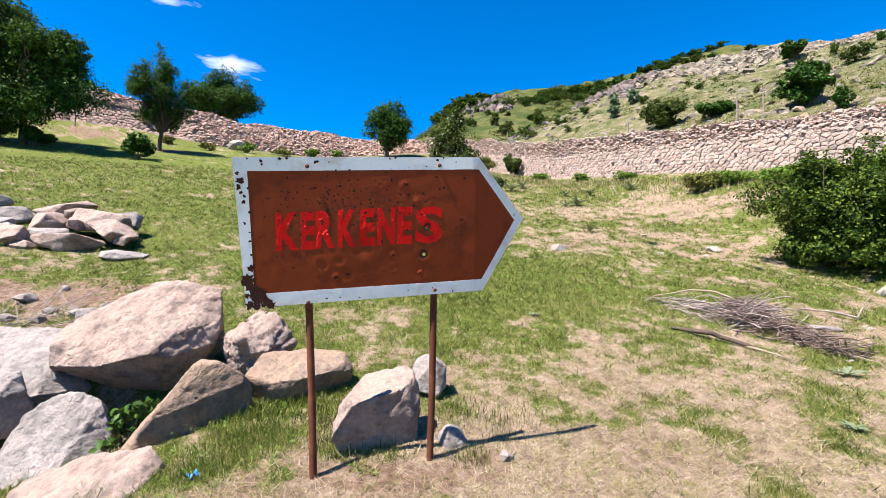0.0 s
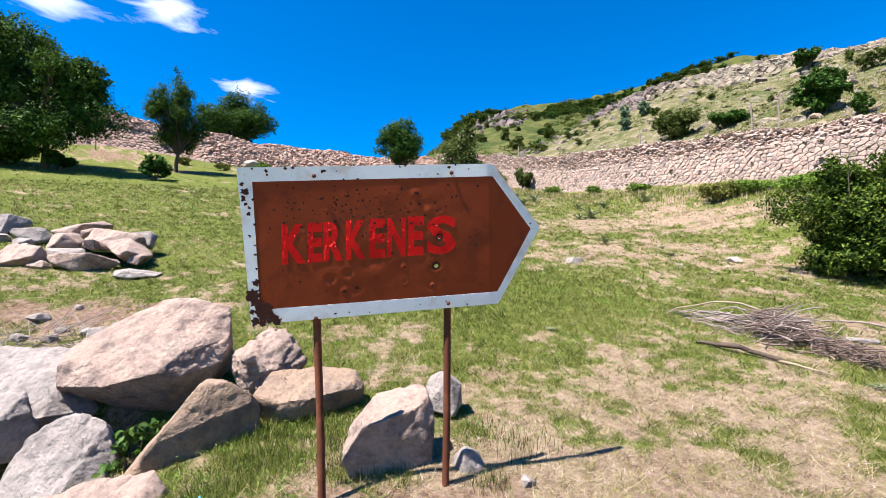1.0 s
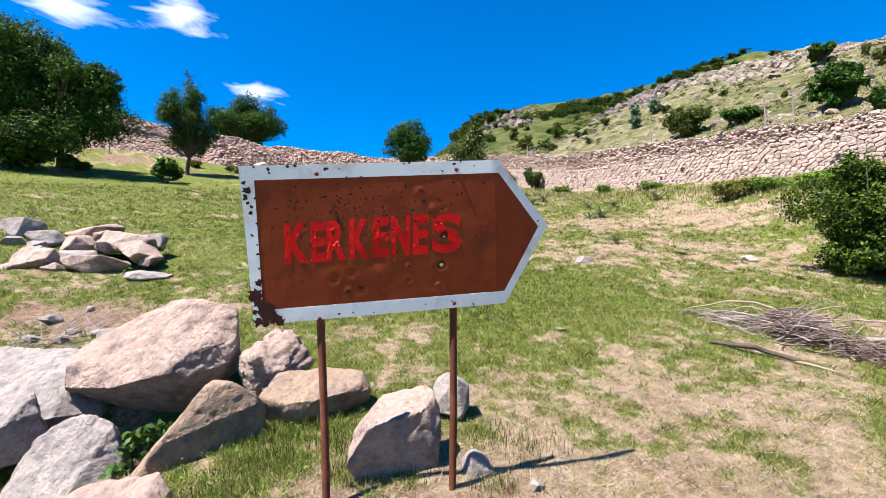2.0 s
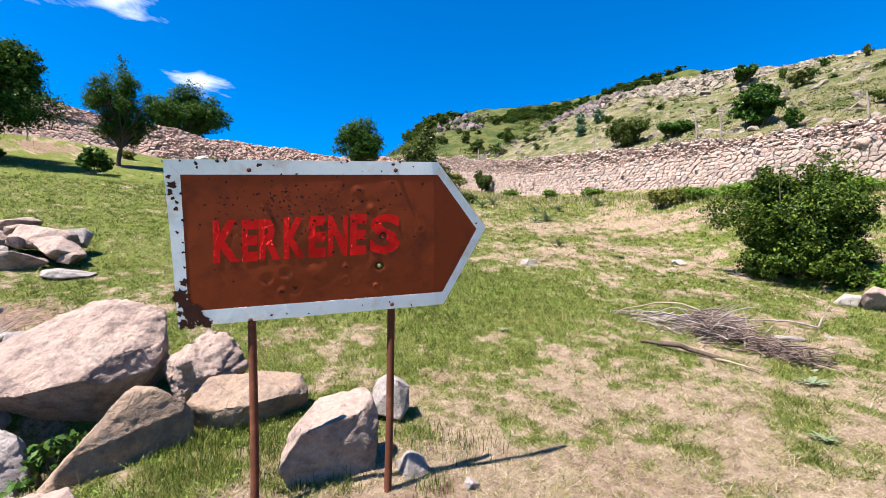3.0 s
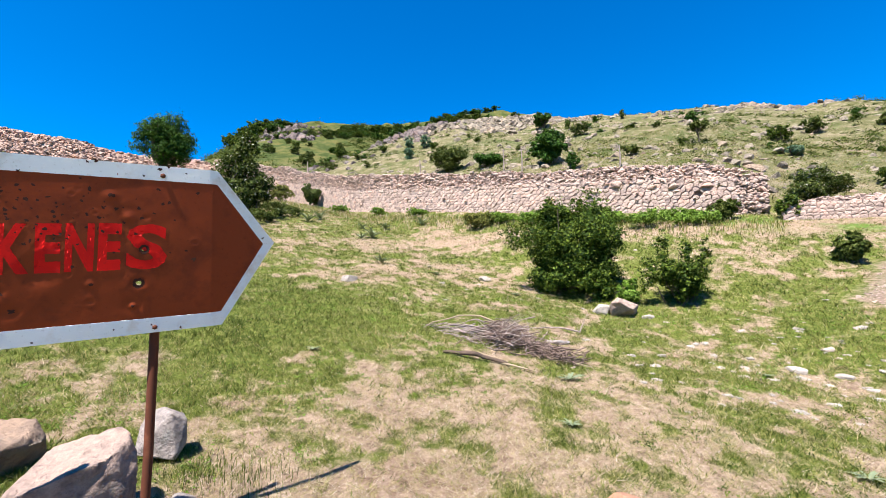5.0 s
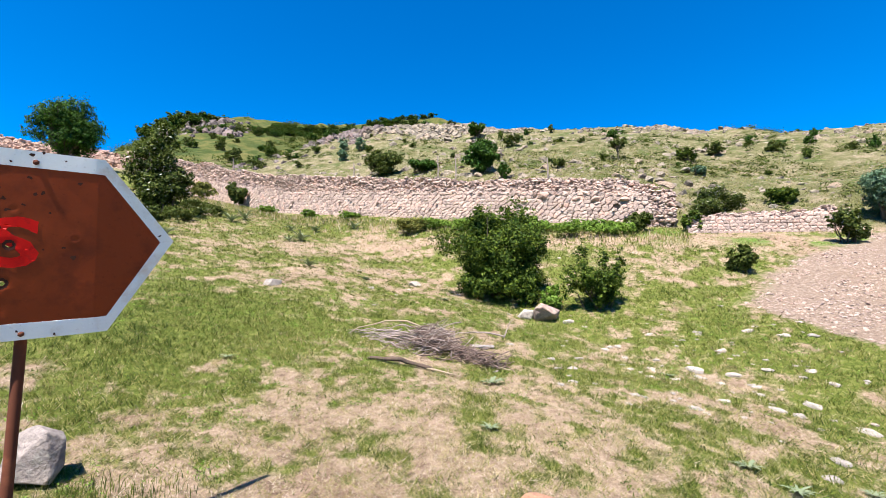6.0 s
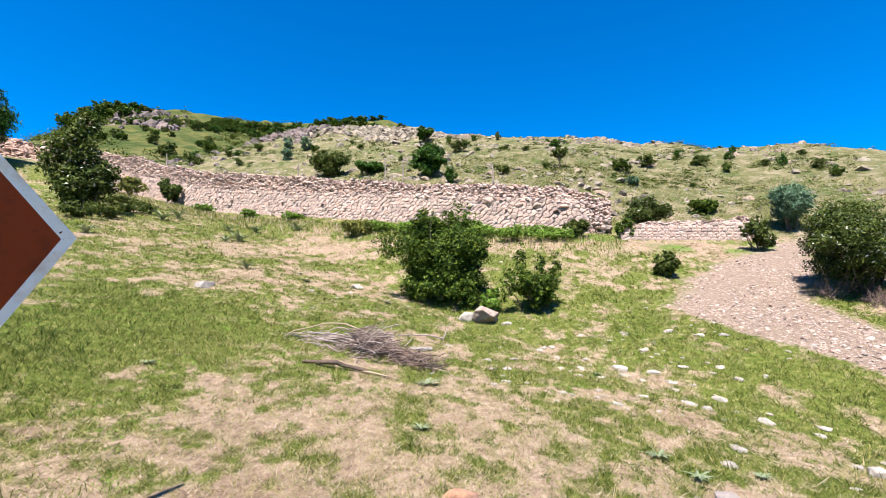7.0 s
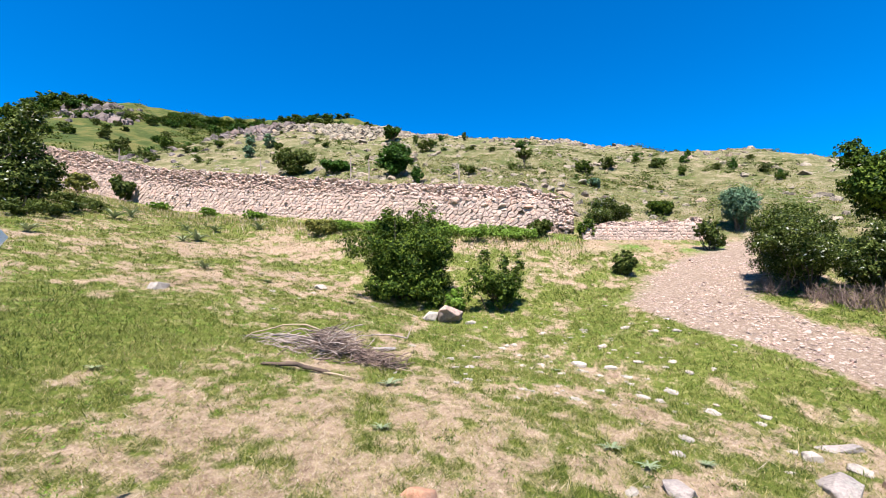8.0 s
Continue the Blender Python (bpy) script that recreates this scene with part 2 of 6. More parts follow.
def ground_material():
    mat, nt, b = material("turf and earth")
    dry, path, hill, fresh, lush = attr(nt, "dry"), attr(nt, "path"), attr(nt, "hill"), attr(nt, "fresh"), attr(nt, "lush")
    n1, n2, n3 = noise_of(nt, 1.3, 5), noise_of(nt, 14, 6, 0.7), noise_of(nt, 70, 5, 0.7)
    green = ramp(nt, n2, (0.3, (0.041, 0.052, 0.009)), (0.5, (0.092, 0.114, 0.021)), (0.7, (0.198, 0.184, 0.064)))
    straw = ramp(nt, n2, (0.3, (0.138, 0.092, 0.064)), (0.5, (0.268, 0.192, 0.140)), (0.7, (0.385, 0.294, 0.222)))
    soil = ramp(nt, n2, (0.3, (0.072, 0.040, 0.026)), (0.5, (0.185, 0.118, 0.086)), (0.7, (0.310, 0.222, 0.175)))
    straw = mix(nt, ramp(nt, n1, (0.5, (0, 0, 0)), (0.68, (0.8, 0.8, 0.8))), straw, soil)
    edge = maths(nt, "ADD", dry, maths(nt, "MULTIPLY", maths(nt, "SUBTRACT", n2, 0.5), 1.2))
    edge = maths(nt, "ADD", edge, maths(nt, "MULTIPLY", maths(nt, "SUBTRACT", n3, 0.5), 0.7))
    col = mix(nt, ramp(nt, edge, (0.2, (0, 0, 0)), (0.8, (1, 1, 1))), green, straw)
    col = mix(nt, fresh, col, ramp(nt, n2, (0.3, (0.054, 0.097, 0.013)), (0.7, (0.115, 0.187, 0.032))))
    col = mix(nt, attr(nt, "bare"), col, soil)
    scrub = noise_of(nt, 0.55, 7, 0.68)
    slope = ramp(nt, n1, (0.32, (0.061, 0.061, 0.020)), (0.5, (0.108, 0.102, 0.048)), (0.68, (0.198, 0.155, 0.108)))
    slope = mix(nt, ramp(nt, scrub, (0.52, (0, 0, 0)), (0.62, (0.8, 0.8, 0.8))), slope, (0.050, 0.068, 0.018))
    speck = noise_of(nt, 4.5, 6, 0.75)
    slope = mix(nt, ramp(nt, speck, (0.54, (0, 0, 0)), (0.64, (0.9, 0.9, 0.9))), slope, (0.236, 0.198, 0.148))
    slope = mix(nt, ramp(nt, speck, (0.30, (0.9, 0.9, 0.9)), (0.40, (0, 0, 0))), slope, (0.032, 0.044, 0.012))
    heath = ramp(nt, scrub, (0.36, (0.098, 0.088, 0.030)), (0.48, (0.070, 0.074, 0.022)), (0.55, (0.040, 0.054, 0.014)), (0.75, (0.021, 0.037, 0.009)))
    slope = mix(nt, lush, slope, heath)
    col = mix(nt, hill, col, slope)
    vor = node(nt, "TexVoronoi", Scale=16.0)
    tc = nt.nodes.new("ShaderNodeTexCoord")
    nt.links.new(tc.outputs["Object"], vor.inputs["Vector"])
    gravel = mix(nt, ramp(nt, vor.outputs["Distance"], (0.2, (1, 1, 1)), (0.45, (0, 0, 0))), (0.188, 0.140, 0.114), (0.265, 0.214, 0.186))
    gravel = mix(nt, 0.6, gravel, ramp(nt, n2, (0.3, (0.3, 0.28, 0.27)), (0.7, (0.8, 0.78, 0.75))), "OVERLAY")
    pe = maths(nt, "ADD", path, maths(nt, "MULTIPLY", maths(nt, "SUBTRACT", n2, 0.5), 1.4))
    col = mix(nt, ramp(nt, pe, (0.25, (0, 0, 0)), (0.75, (1, 1, 1))), col, gravel)
    grain = maths(nt, "ADD", maths(nt, "MULTIPLY", n3, 0.6), maths(nt, "MULTIPLY", noise_of(nt, 160, 3, 0.6), 0.4))
    col = mix(nt, 0.9, col, ramp(nt, grain, (0.34, (0.45, 0.43, 0.38)), (0.50, (0.95, 0.94, 0.92)), (0.66, (1.35, 1.32, 1.25))), "MULTIPLY")
    nt.links.new(col, b.inputs["Base Color"])
    b.inputs["Roughness"].default_value = 1.0
    b.inputs["Specular IOR Level"].default_value = 0.1
    bump(nt, b, maths(nt, "ADD", n2, maths(nt, "MULTIPLY", n3, 0.6)), 0.9, 0.04)
    return mat


def blade_material():
    mat, nt, b = material("grass blades")
    tint = attr(nt, "tint")
    col = ramp(nt, tint, (0.0, (0.032, 0.050, 0.006)), (0.28, (0.090, 0.118, 0.015)), (0.50, (0.192, 0.184, 0.046)), (0.72, (0.352, 0.272, 0.142)), (1.0, (0.461, 0.374, 0.302)))
    nt.links.new(col, b.inputs["Base Color"])
    b.inputs["Roughness"].default_value = 0.7
    b.inputs["Specular IOR Level"].default_value = 0.2
    tr = node(nt, "BsdfTranslucent")
    nt.links.new(col, tr.inputs["Color"])
    ms = node(nt, "MixShader", Fac=0.3)
    nt.links.new(b.outputs[0], ms.inputs[1])
    nt.links.new(tr.outputs[0], ms.inputs[2])
    nt.links.new(ms.outputs[0], nt.nodes["Material Output"].inputs["Surface"])
    return mat


def leaf_material(name, dark, mid, light, rough=0.5, white=0.0):
    mat, nt, b = material(name)
    geo = nt.nodes.new("ShaderNodeNewGeometry")
    stops = [(0.0, dark), (0.5, mid), (0.93 - white, light)]
    if white:
        stops += [(0.995 - white, light), (1.0 - white, (0.413, 0.402, 0.343))]
    col = ramp(nt, geo.outputs["Random Per Island"], *stops)
    patch = noise_of(nt, 2.0, 3)
    col = mix(nt, 0.5, col, ramp(nt, patch, (0.3, (0.55, 0.6, 0.5)), (0.7, (1.15, 1.1, 1.0))), "MULTIPLY")
    nt.links.new(col, b.inputs["Base Color"])
    b.inputs["Roughness"].default_value = rough
    b.inputs["Specular IOR Level"].default_value = 0.07
    tr = node(nt, "BsdfTranslucent")
    nt.links.new(mix(nt, 0.5, col, (0.094, 0.130, 0.012)), tr.inputs["Color"])
    ms = node(nt, "MixShader", Fac=0.20)
    nt.links.new(b.outputs[0], ms.inputs[1])
    nt.links.new(tr.outputs[0], ms.inputs[2])
    nt.links.new(ms.outputs[0], nt.nodes["Material Output"].inputs["Surface"])
    return mat


LEAF_BUSH = leaf_material("bramble leaves", (0.009, 0.022, 0.004), (0.035, 0.066, 0.008), (0.122, 0.162, 0.022))
LEAF_FLOWER = leaf_material("hawthorn leaves", (0.012, 0.022, 0.005), (0.042, 0.062, 0.012), (0.125, 0.145, 0.036), 0.5, 0.035)
LEAF_OAK = leaf_material("oak leaves", (0.008, 0.022, 0.004), (0.028, 0.078, 0.011), (0.074, 0.150, 0.024))
LEAF_GREY = leaf_material("grey willow leaves", (0.048, 0.100, 0.060), (0.100, 0.175, 0.112), (0.180, 0.255, 0.172))
LEAF_SCRUB = leaf_material("scrub leaves", (0.025, 0.040, 0.009), (0.061, 0.083, 0.017), (0.112, 0.126, 0.032))
LEAF_PALE = leaf_material("thistle leaves", (0.122, 0.158, 0.094), (0.173, 0.209, 0.130), (0.245, 0.266, 0.194))
LEAF_OLIVE = leaf_material("olive leaves", (0.079, 0.086, 0.018), (0.158, 0.158, 0.040), (0.245, 0.223, 0.065))
LEAF_FRESH = leaf_material("nettle leaves", (0.065, 0.122, 0.013), (0.122, 0.202, 0.025), (0.187, 0.274, 0.058))

LEAF_NETTLE = leaf_material("young nettle leaves", (0.022, 0.052, 0.009), (0.048, 0.100, 0.017), (0.095, 0.160, 0.034))


def bark_material(name, a, c):
    mat, nt, b = material(name)
    n = noise_of(nt, 12, 6, 0.7)
    nt.links.new(ramp(nt, n, (0.3, a), (0.7, c)), b.inputs["Base Color"])
    b.inputs["Roughness"].default_value = 0.9
    bump(nt, b, noise_of(nt, 45, 4), 0.6, 0.01)
    return mat


BARK = bark_material("bark", (0.041, 0.030, 0.021), (0.094, 0.071, 0.053))
DEADWOOD = bark_material("dead wood", (0.110, 0.080, 0.070), (0.330, 0.262, 0.240))
DARKWOOD = bark_material("dark dead wood", (0.052, 0.032, 0.025), (0.205, 0.138, 0.112))
LOGWOOD = bark_material("rotten log", (0.022, 0.013, 0.009), (0.095, 0.060, 0.042))
PALEWOOD = bark_material("barkless wood", (0.177, 0.130, 0.083), (0.295, 0.230, 0.159))

# ---- ground: one sheet to the horizon ----


def build_ground():
    az = np.concatenate([np.arange(-60, 112, 0.36), np.arange(112, 300, 4.0)])
    az = np.radians(az)
    radii = np.concatenate([[0.0], 0.3 * 1.0175 ** np.arange(0, 475)])
    radii = radii[radii < 1100]
    a, r = np.meshgrid(az, radii)
    x, y = 0.2 + r * np.sin(a), 0.05 + r * np.cos(a)
    z = land(x, y)
    n, m = len(radii), len(az)
    i, j = np.meshgrid(np.arange(n - 1), np.arange(m), indexing="ij")
    k = (j + 1) % m
    faces = np.stack([i * m + j, i * m + k, (i + 1) * m + k, (i + 1) * m + j], -1).reshape(-1, 4)
    me = mesh_of("ground", np.stack([x, y, z], -1).reshape(-1, 3), faces[:, ::-1], ground_material())
    x, y = x.ravel(), y.ravel()
    d = (x - WALL_X) * UPHILL[0] + (y - WALL_Y) * UPHILL[1]
    attribute(me, "dry", dryness(x, y))
    attribute(me, "bare", bareness(x, y))
    attribute(me, "path", track(x, y))
    attribute(me, "hill", np.maximum(smooth(0.1, 0.6, d), smooth(30, 34, y)))
    attribute(me, "lush", smooth(34, 43, y))
    strip = np.exp(-((d + 1.1) / 0.8) ** 2) * smooth(0.40, 0.58, fbm(x * 1.6, y * 1.6, 57, 4)) * smooth(8, 16, x + 0.3 * y) * smooth(9.5, 11.5, x) * (1 - smooth(13.8, 15, x))
    attribute(me, "fresh", np.clip(strip * 1.3, 0, 1))
    return tagged(new("ground", me), "sloping meadow of short green and straw-dry turf with a stony track", "ground", kind="structure")


ground = build_ground()


def scatter(count, lo, hi, power=1.0, sector=(-52, 96)):
    """Places in the meadow, denser near the middle of the plan."""
    u = np.random.rand(count)
    r = (lo ** (1 - power) + u * (hi ** (1 - power) - lo ** (1 - power))) ** (1 / (1 - power)) if power != 1 else lo * (hi / lo) ** u
    a = np.radians(np.random.uniform(*sector, count))
    return 0.2 + r * np.sin(a), 0.05 + r * np.cos(a), r


def build_grass():
    mat = blade_material()
    cx, cy, cr = scatter(120000, 1.25, 22, 0.80)
    tuft = np.random.rand(len(cx))
    per = 7
    spread = np.repeat(0.008 + 0.020 * tuft + 0.0012 * cr, per)
    x = np.repeat(cx, per) + np.random.normal(0, 1, len(cx) * per) * spread
    y = np.repeat(cy, per) + np.random.normal(0, 1, len(cx) * per) * spread
    r, thin = np.repeat(cr, per), np.repeat(np.random.rand(len(cx)), per)
    dry = dryness(x, y) + np.repeat(np.random.normal(0, 0.34, len(cx)), per)
    keep = (track(x, y) < 0.25 + 0.3 * (thin - 0.5)) & (thin > 0.05 + 0.30 * np.clip(dry, 0, 1) + 0.6 * bareness(x, y))
    x, y, r, dry, thin = x[keep], y[keep], r[keep], np.clip(dry[keep], 0, 1), thin[keep]
    n = len(x)
    z = land(x, y)
    tall = (0.010 + 0.026 * np.random.rand(n)) * (0.6 + 0.9 * fbm(x * 5, y * 5, 81, 3)) * (1.25 - 0.75 * dry) * (1 + 0.03 * r)
    tall = tall * np.where(thin > 0.95, 1.9, 1.0)
    wide = (0.0008 + 0.00055 * r) * np.random.uniform(0.6, 1.3, n)
    a, lean = np.random.rand(n) * 6.283, np.random.uniform(0.3, 1.3, n) * (1 + 2.2 * dry)
    dx, dy = np.cos(a), np.sin(a)
    bdir = np.random.rand(n) * 6.283
    v = np.empty((n, 3, 3))
    v[:, 0] = np.stack([x - dx * wide, y - dy * wide, z - 0.006], -1)
    v[:, 1] = np.stack([x + dx * wide, y + dy * wide, z - 0.006], -1)
    v[:, 2] = np.stack([x + np.cos(bdir) * lean * tall, y + np.sin(bdir) * lean * tall, z + tall], -1)
    tint = np.clip(0.20 + 0.60 * np.clip(dry + np.random.normal(0, 0.14, n), 0, 1) + np.random.normal(0.04, 0.17, n) - 0.14 * np.exp(-((x - 0.9) ** 2 / 2.2 + (y - 5.6) ** 2 / 1.3)) + 0.30 * (fbm(x * 3, y * 3, 91, 3) - 0.5) + 0.45 * (fbm(x * 0.7, y * 0.7, 93, 3) - 0.46) * (1 - dry), 0, 1)
    me = mesh_of("grass", v.reshape(-1, 3), np.arange(3 * n).reshape(-1, 3), mat)
    attribute(me, "tint", np.repeat(tint, 3))
    return tagged(new("grass", me), "short meadow grass, green mixed with dry straw blades", "grass", kind="stuff")


build_grass()

# ---- stones ----


def boulder(x, y, z, size, turn, seed, mat, label, group=""):
    """A boulder whose middle lies at x, y, z; turn: degrees about x, y and z."""
    ob = new("boulder", broken(size, seed, mat, max(size) / 22))
    ob.matrix_world = pose(x, y, z, *turn)
    return tagged(ob, label, "boulder", group)


def hewn_boulder(x, y, z, corners, seed, mat, label, group="", cuts=13, wear=0.011):
    """A boulder with flat broken faces between the given corners (metres from its middle), arrises worn and faces pitted."""
    ob = new("boulder", hewn_mesh(corners, seed, mat, wear, 0.022 if cuts > 10 else 0.018))
    ob.matrix_world = pose(x, y, z)
    return tagged(ob, label, "boulder", group)


def hewn_mesh(corners, seed, mat, wear, grain, chips=7):
    """The mesh of a broken stone: the hull of its corners, chipped, its arrises worn and faces pitted."""
    bm = bmesh.new()
    for c in corners:
        bm.verts.new(c)
    bmesh.ops.convex_hull(bm, input=bm.verts)
    rng = np.random.RandomState(seed)
    for _ in range(chips):
        w = Vector(rng.normal(size=3)).normalized()
        reach = max(v.co.dot(w) for v in bm.verts)
        bmesh.ops.bisect_plane(bm, geom=bm.verts[:] + bm.edges[:] + bm.faces[:], plane_co=w * (reach * rng.uniform(0.86, 0.97)), plane_no=w, clear_outer=True)
        left = [v.co.copy() for v in bm.verts]
        bm.clear()
        for c in left:
            bm.verts.new(c)
        bmesh.ops.remove_doubles(bm, verts=bm.verts, dist=0.004 * reach)
        bmesh.ops.convex_hull(bm, input=bm.verts)
        for v in [v for v in bm.verts if not v.link_faces]:
            bm.verts.remove(v)
    bmesh.ops.triangulate(bm, faces=bm.faces)
    for _ in range(6):
        long = [e for e in bm.edges if e.calc_length() > grain]
        if not long:
            break
        bmesh.ops.subdivide_edges(bm, edges=long, cuts=1)
        bmesh.ops.triangulate(bm, faces=[f for f in bm.faces if len(f.verts) > 3])
    for _ in range(1):
        bmesh.ops.smooth_vert(bm, verts=bm.verts, factor=0.5, use_axis_x=True, use_axis_y=True, use_axis_z=True)
    bm.normal_update()
    off = Vector((seed * 1.37, seed * 0.71, seed * 0.33))
    moves = []
    for v in bm.verts:
        p = v.co
        h = 1.2 * noise.fractal(p * 3.0 + off, 0.9, 2.0, 3) - 1.6 * max(0.0, 0.12 - abs(noise.noise(p * 4.0 - off))) * 4 + 0.75 * noise.fractal(p * 16 + off, 0.7, 2.1, 4)
        moves.append(v.normal * (wear * h))
    for v, m in zip(bm.verts, moves):
        v.co += m
    return from_bm(bm, "boulder", mat)


def broken(size, seed, mat, grain=0.05, wear=0.22, points=14, chips=3):
    """A stone of that full width, depth and height with irregular broken faces."""
    rng = np.random.RandomState(seed)
    p = rng.normal(size=(points, 3))
    p = p / np.linalg.norm(p, axis=1, keepdims=True)
    p = np.sign(p) * np.abs(p) ** 0.8
    p = p / np.abs(p).max(0) * np.array(size) / 2
    return hewn_mesh([tuple(q) for q in p], seed, mat, wear * grain, grain, chips)


HEAP = "boulders heaped beside the sign"
hewn_boulder(-2.27, 3.42, 0.84, [(-0.50, -0.05, -0.10), (-0.46, 0.0, 0.17), (-0.49, -0.30, 0.02), (0.0, 0.15, 0.41), (0.16, 0.1, 0.44), (0.52, 0.1, 0.34), (0.60, 0, 0.14), (0.58, -0.1, -0.03), (-0.50, -0.36, -0.15), (-0.05, -0.44, -0.13), (0.36, -0.38, -0.03), (-0.05, -0.12, -0.38), (0.30, -0.08, -0.42), (-0.5, -0.05, -0.32), (0.4, 0.4, -0.2), (-0.4, 0.4, -0.2), (0.05, 0.45, 0.2)], 3, GRANITE, "big pale pink granite boulder resting on the heap", HEAP, 15)
hewn_boulder(-3.12, 3.28, 0.60, [(-0.75, 0.2, 0.30), (0.22, 0.2, 0.28), (0.34, 0, 0.20), (-0.75, -0.45, -0.10), (-0.1, -0.52, -0.14), (0.42, -0.32, -0.08), (0.55, -0.05, -0.12), (-0.75, 0, -0.4), (0.4, 0, -0.38), (0, -0.38, -0.38), (0.3, 0.5, -0.1), (-0.75, 0.5, 0)], 5, GRANITE_GREY, "broad grey granite slab beside the biggest boulder", HEAP, 15)
hewn_boulder(-2.74, 2.74, 0.55, [(-0.2, 0, 0.15), (0.1, 0.05, 0.19), (0.2, 0, 0.02), (0.12, -0.18, 0.04), (-0.2, -0.2, 0.0), (0.1, -0.15, -0.2), (-0.2, -0.15, -0.2), (0.15, 0.15, -0.2), (-0.2, 0.2, -0.1)], 8, GRANITE_GREY, "rounded grey granite boulder against the slab", HEAP, 9)
hewn_boulder(-2.23, 2.62, 0.38, [(-0.20, 0, 0.19), (0.0, 0.05, 0.27), (0.2, 0.05, 0.22), (0.31, 0, -0.02), (0.34, -0.05, -0.16), (-0.32, -0.15, -0.18), (-0.36, 0, -0.3), (0.14, -0.26, -0.14), (-0.2, -0.27, -0.22), (0.1, -0.2, -0.35), (0.3, 0.2, -0.3), (-0.3, 0.25, -0.3), (0, 0.3, 0.1)], 11, GRANITE_GREY, "angular grey granite boulder low in the heap", HEAP)
hewn_boulder(-1.72, 2.17, 0.31, [(-0.36, 0, 0.03), (-0.1, 0.05, 0.15), (0.25, 0.1, 0.20), (0.35, 0.05, 0.12), (0.39, 0, -0.1), (0.3, -0.25, 0.06), (0, -0.3, 0.02), (-0.38, -0.2, -0.1), (-0.35, 0.2, -0.25), (0.35, 0.2, -0.25), (0.3, -0.25, -0.25), (-0.3, -0.25, -0.25)], 14, GRANITE, "cracked pale pink boulder at the foot of the heap", HEAP)
hewn_boulder(-1.52, 2.66, 0.55, [(-0.35, -0.15, -0.26), (-0.27, 0, -0.08), (0.04, 0.10, 0.27), (0.06, 0.0, 0.29), (0.15, 0.03, 0.29), (0.34, 0.12, 0.15), (0.32, 0.16, -0.15), (0.20, 0.14, -0.32), (-0.02, -0.10, -0.36), (-0.26, -0.12, -0.34), (-0.10, -0.23, 0.0), (-0.22, -0.22, -0.20), (0, 0.3, 0), (0.25, 0.25, -0.25), (-0.25, 0.25, -0.28)], 17, GRANITE_TAN, "brownish boulder leaning up on its edge", HEAP, 13, 0.007)
hewn_boulder(-1.40, 3.42, 0.80, [(-0.30, 0, 0.03), (-0.02, 0.05, 0.26), (0.20, 0.05, 0.18), (0.28, 0, 0.0), (0.18, -0.05, -0.14), (-0.12, -0.1, -0.28), (-0.25, 0, -0.25), (-0.06, -0.22, 0.06), (0.13, -0.2, -0.04), (0.1, 0.25, -0.2), (-0.2, 0.25, -0.2)], 20, GRANITE, "rough pinkish granite boulder standing behind the heap", HEAP, 12, 0.022)
hewn_boulder(-0.96, 3.08, 0.63, [(-0.36, 0, 0.04), (-0.30, 0.05, 0.15), (-0.01, 0.12, 0.17), (0.27, 0.1, 0.16), (0.36, 0, 0.04), (0.33, 0.08, -0.08), (0.0, -0.12, -0.22), (-0.16, -0.15, -0.18), (-0.33, -0.1, -0.1), (-0.31, -0.2, 0.06), (-0.06, -0.30, 0.03), (0.30, -0.12, 0.09), (0.25, 0.25, -0.2), (-0.25, 0.25, -0.2)], 23, GRANITE_TAN, "flat-topped tan boulder lying in the grass", HEAP)
hewn_boulder(-0.345, 2.47, 0.595, [(-0.24, -0.05, -0.05), (-0.21, -0.05, 0.07), (0.16, 0.12, 0.25), (-0.10, 0.1, 0.20), (0.21, 0.05, 0.22), (0.22, -0.02, 0.07), (0.20, -0.02, -0.24), (-0.21, -0.22, -0.05), (-0.15, -0.23, 0.11), (0.14, -0.12, 0.18), (0.20, -0.08, 0.0), (0.12, -0.05, -0.27), (0.0, -0.10, -0.26), (-0.16, -0.17, -0.17), (0.2, 0.15, -0.22), (-0.2, 0.18, -0.15)], 26, GRANITE, "upright pitted pinkish-grey boulder behind the sign posts", HEAP, 13, 0.010)
boulder(-0.09, 2.95, 0.67, (0.25, 0.24, 0.28), (0, 10, 0), 29, GRANITE_GREY, "small grey boulder behind the upright one", HEAP)
boulder(0.06, 2.38, 0.49, (0.22, 0.17, 0.14), (0, 20, -15), 32, GRANITE_GREY, "small grey stone at the foot of the post", HEAP)
boulder(0.33, 2.26, 0.465, (0.085, 0.07, 0.06), (0, 0, 40), 35, GRANITE_GREY, "little rounded grey stone in the grass")
boulder(-3.5, 4.4, 0.84, (0.28, 0.2, 0.16), (0, 0, 10), 38, GRANITE_GREY, "small pale stone behind the heap")
boulder(-4.6, 4.9, 0.94, (0.24, 0.2, 0.14), (0, 0, 10), 39, GRANITE_GREY, "small dark stone behind the slab")
for k, (x, y, w) in enumerate(((-3.95, 4.35, 0.15), (-4.05, 4.6, 0.11), (-3.75, 4.55, 0.12), (-4.3, 4.4, 0.13), (-3.6, 4.75, 0.08), (-4.5, 5.3, 0.10), (-3.2, 4.6, 0.09))):
    boulder(x, y, land_at(x, y) + 0.2 * w, (w * 1.2, w, w * 0.8), (0, 8, 57 * k), 560 + k, GRANITE_GREY, "small grey stone among dry twigs behind the heap", "stones behind the heap")

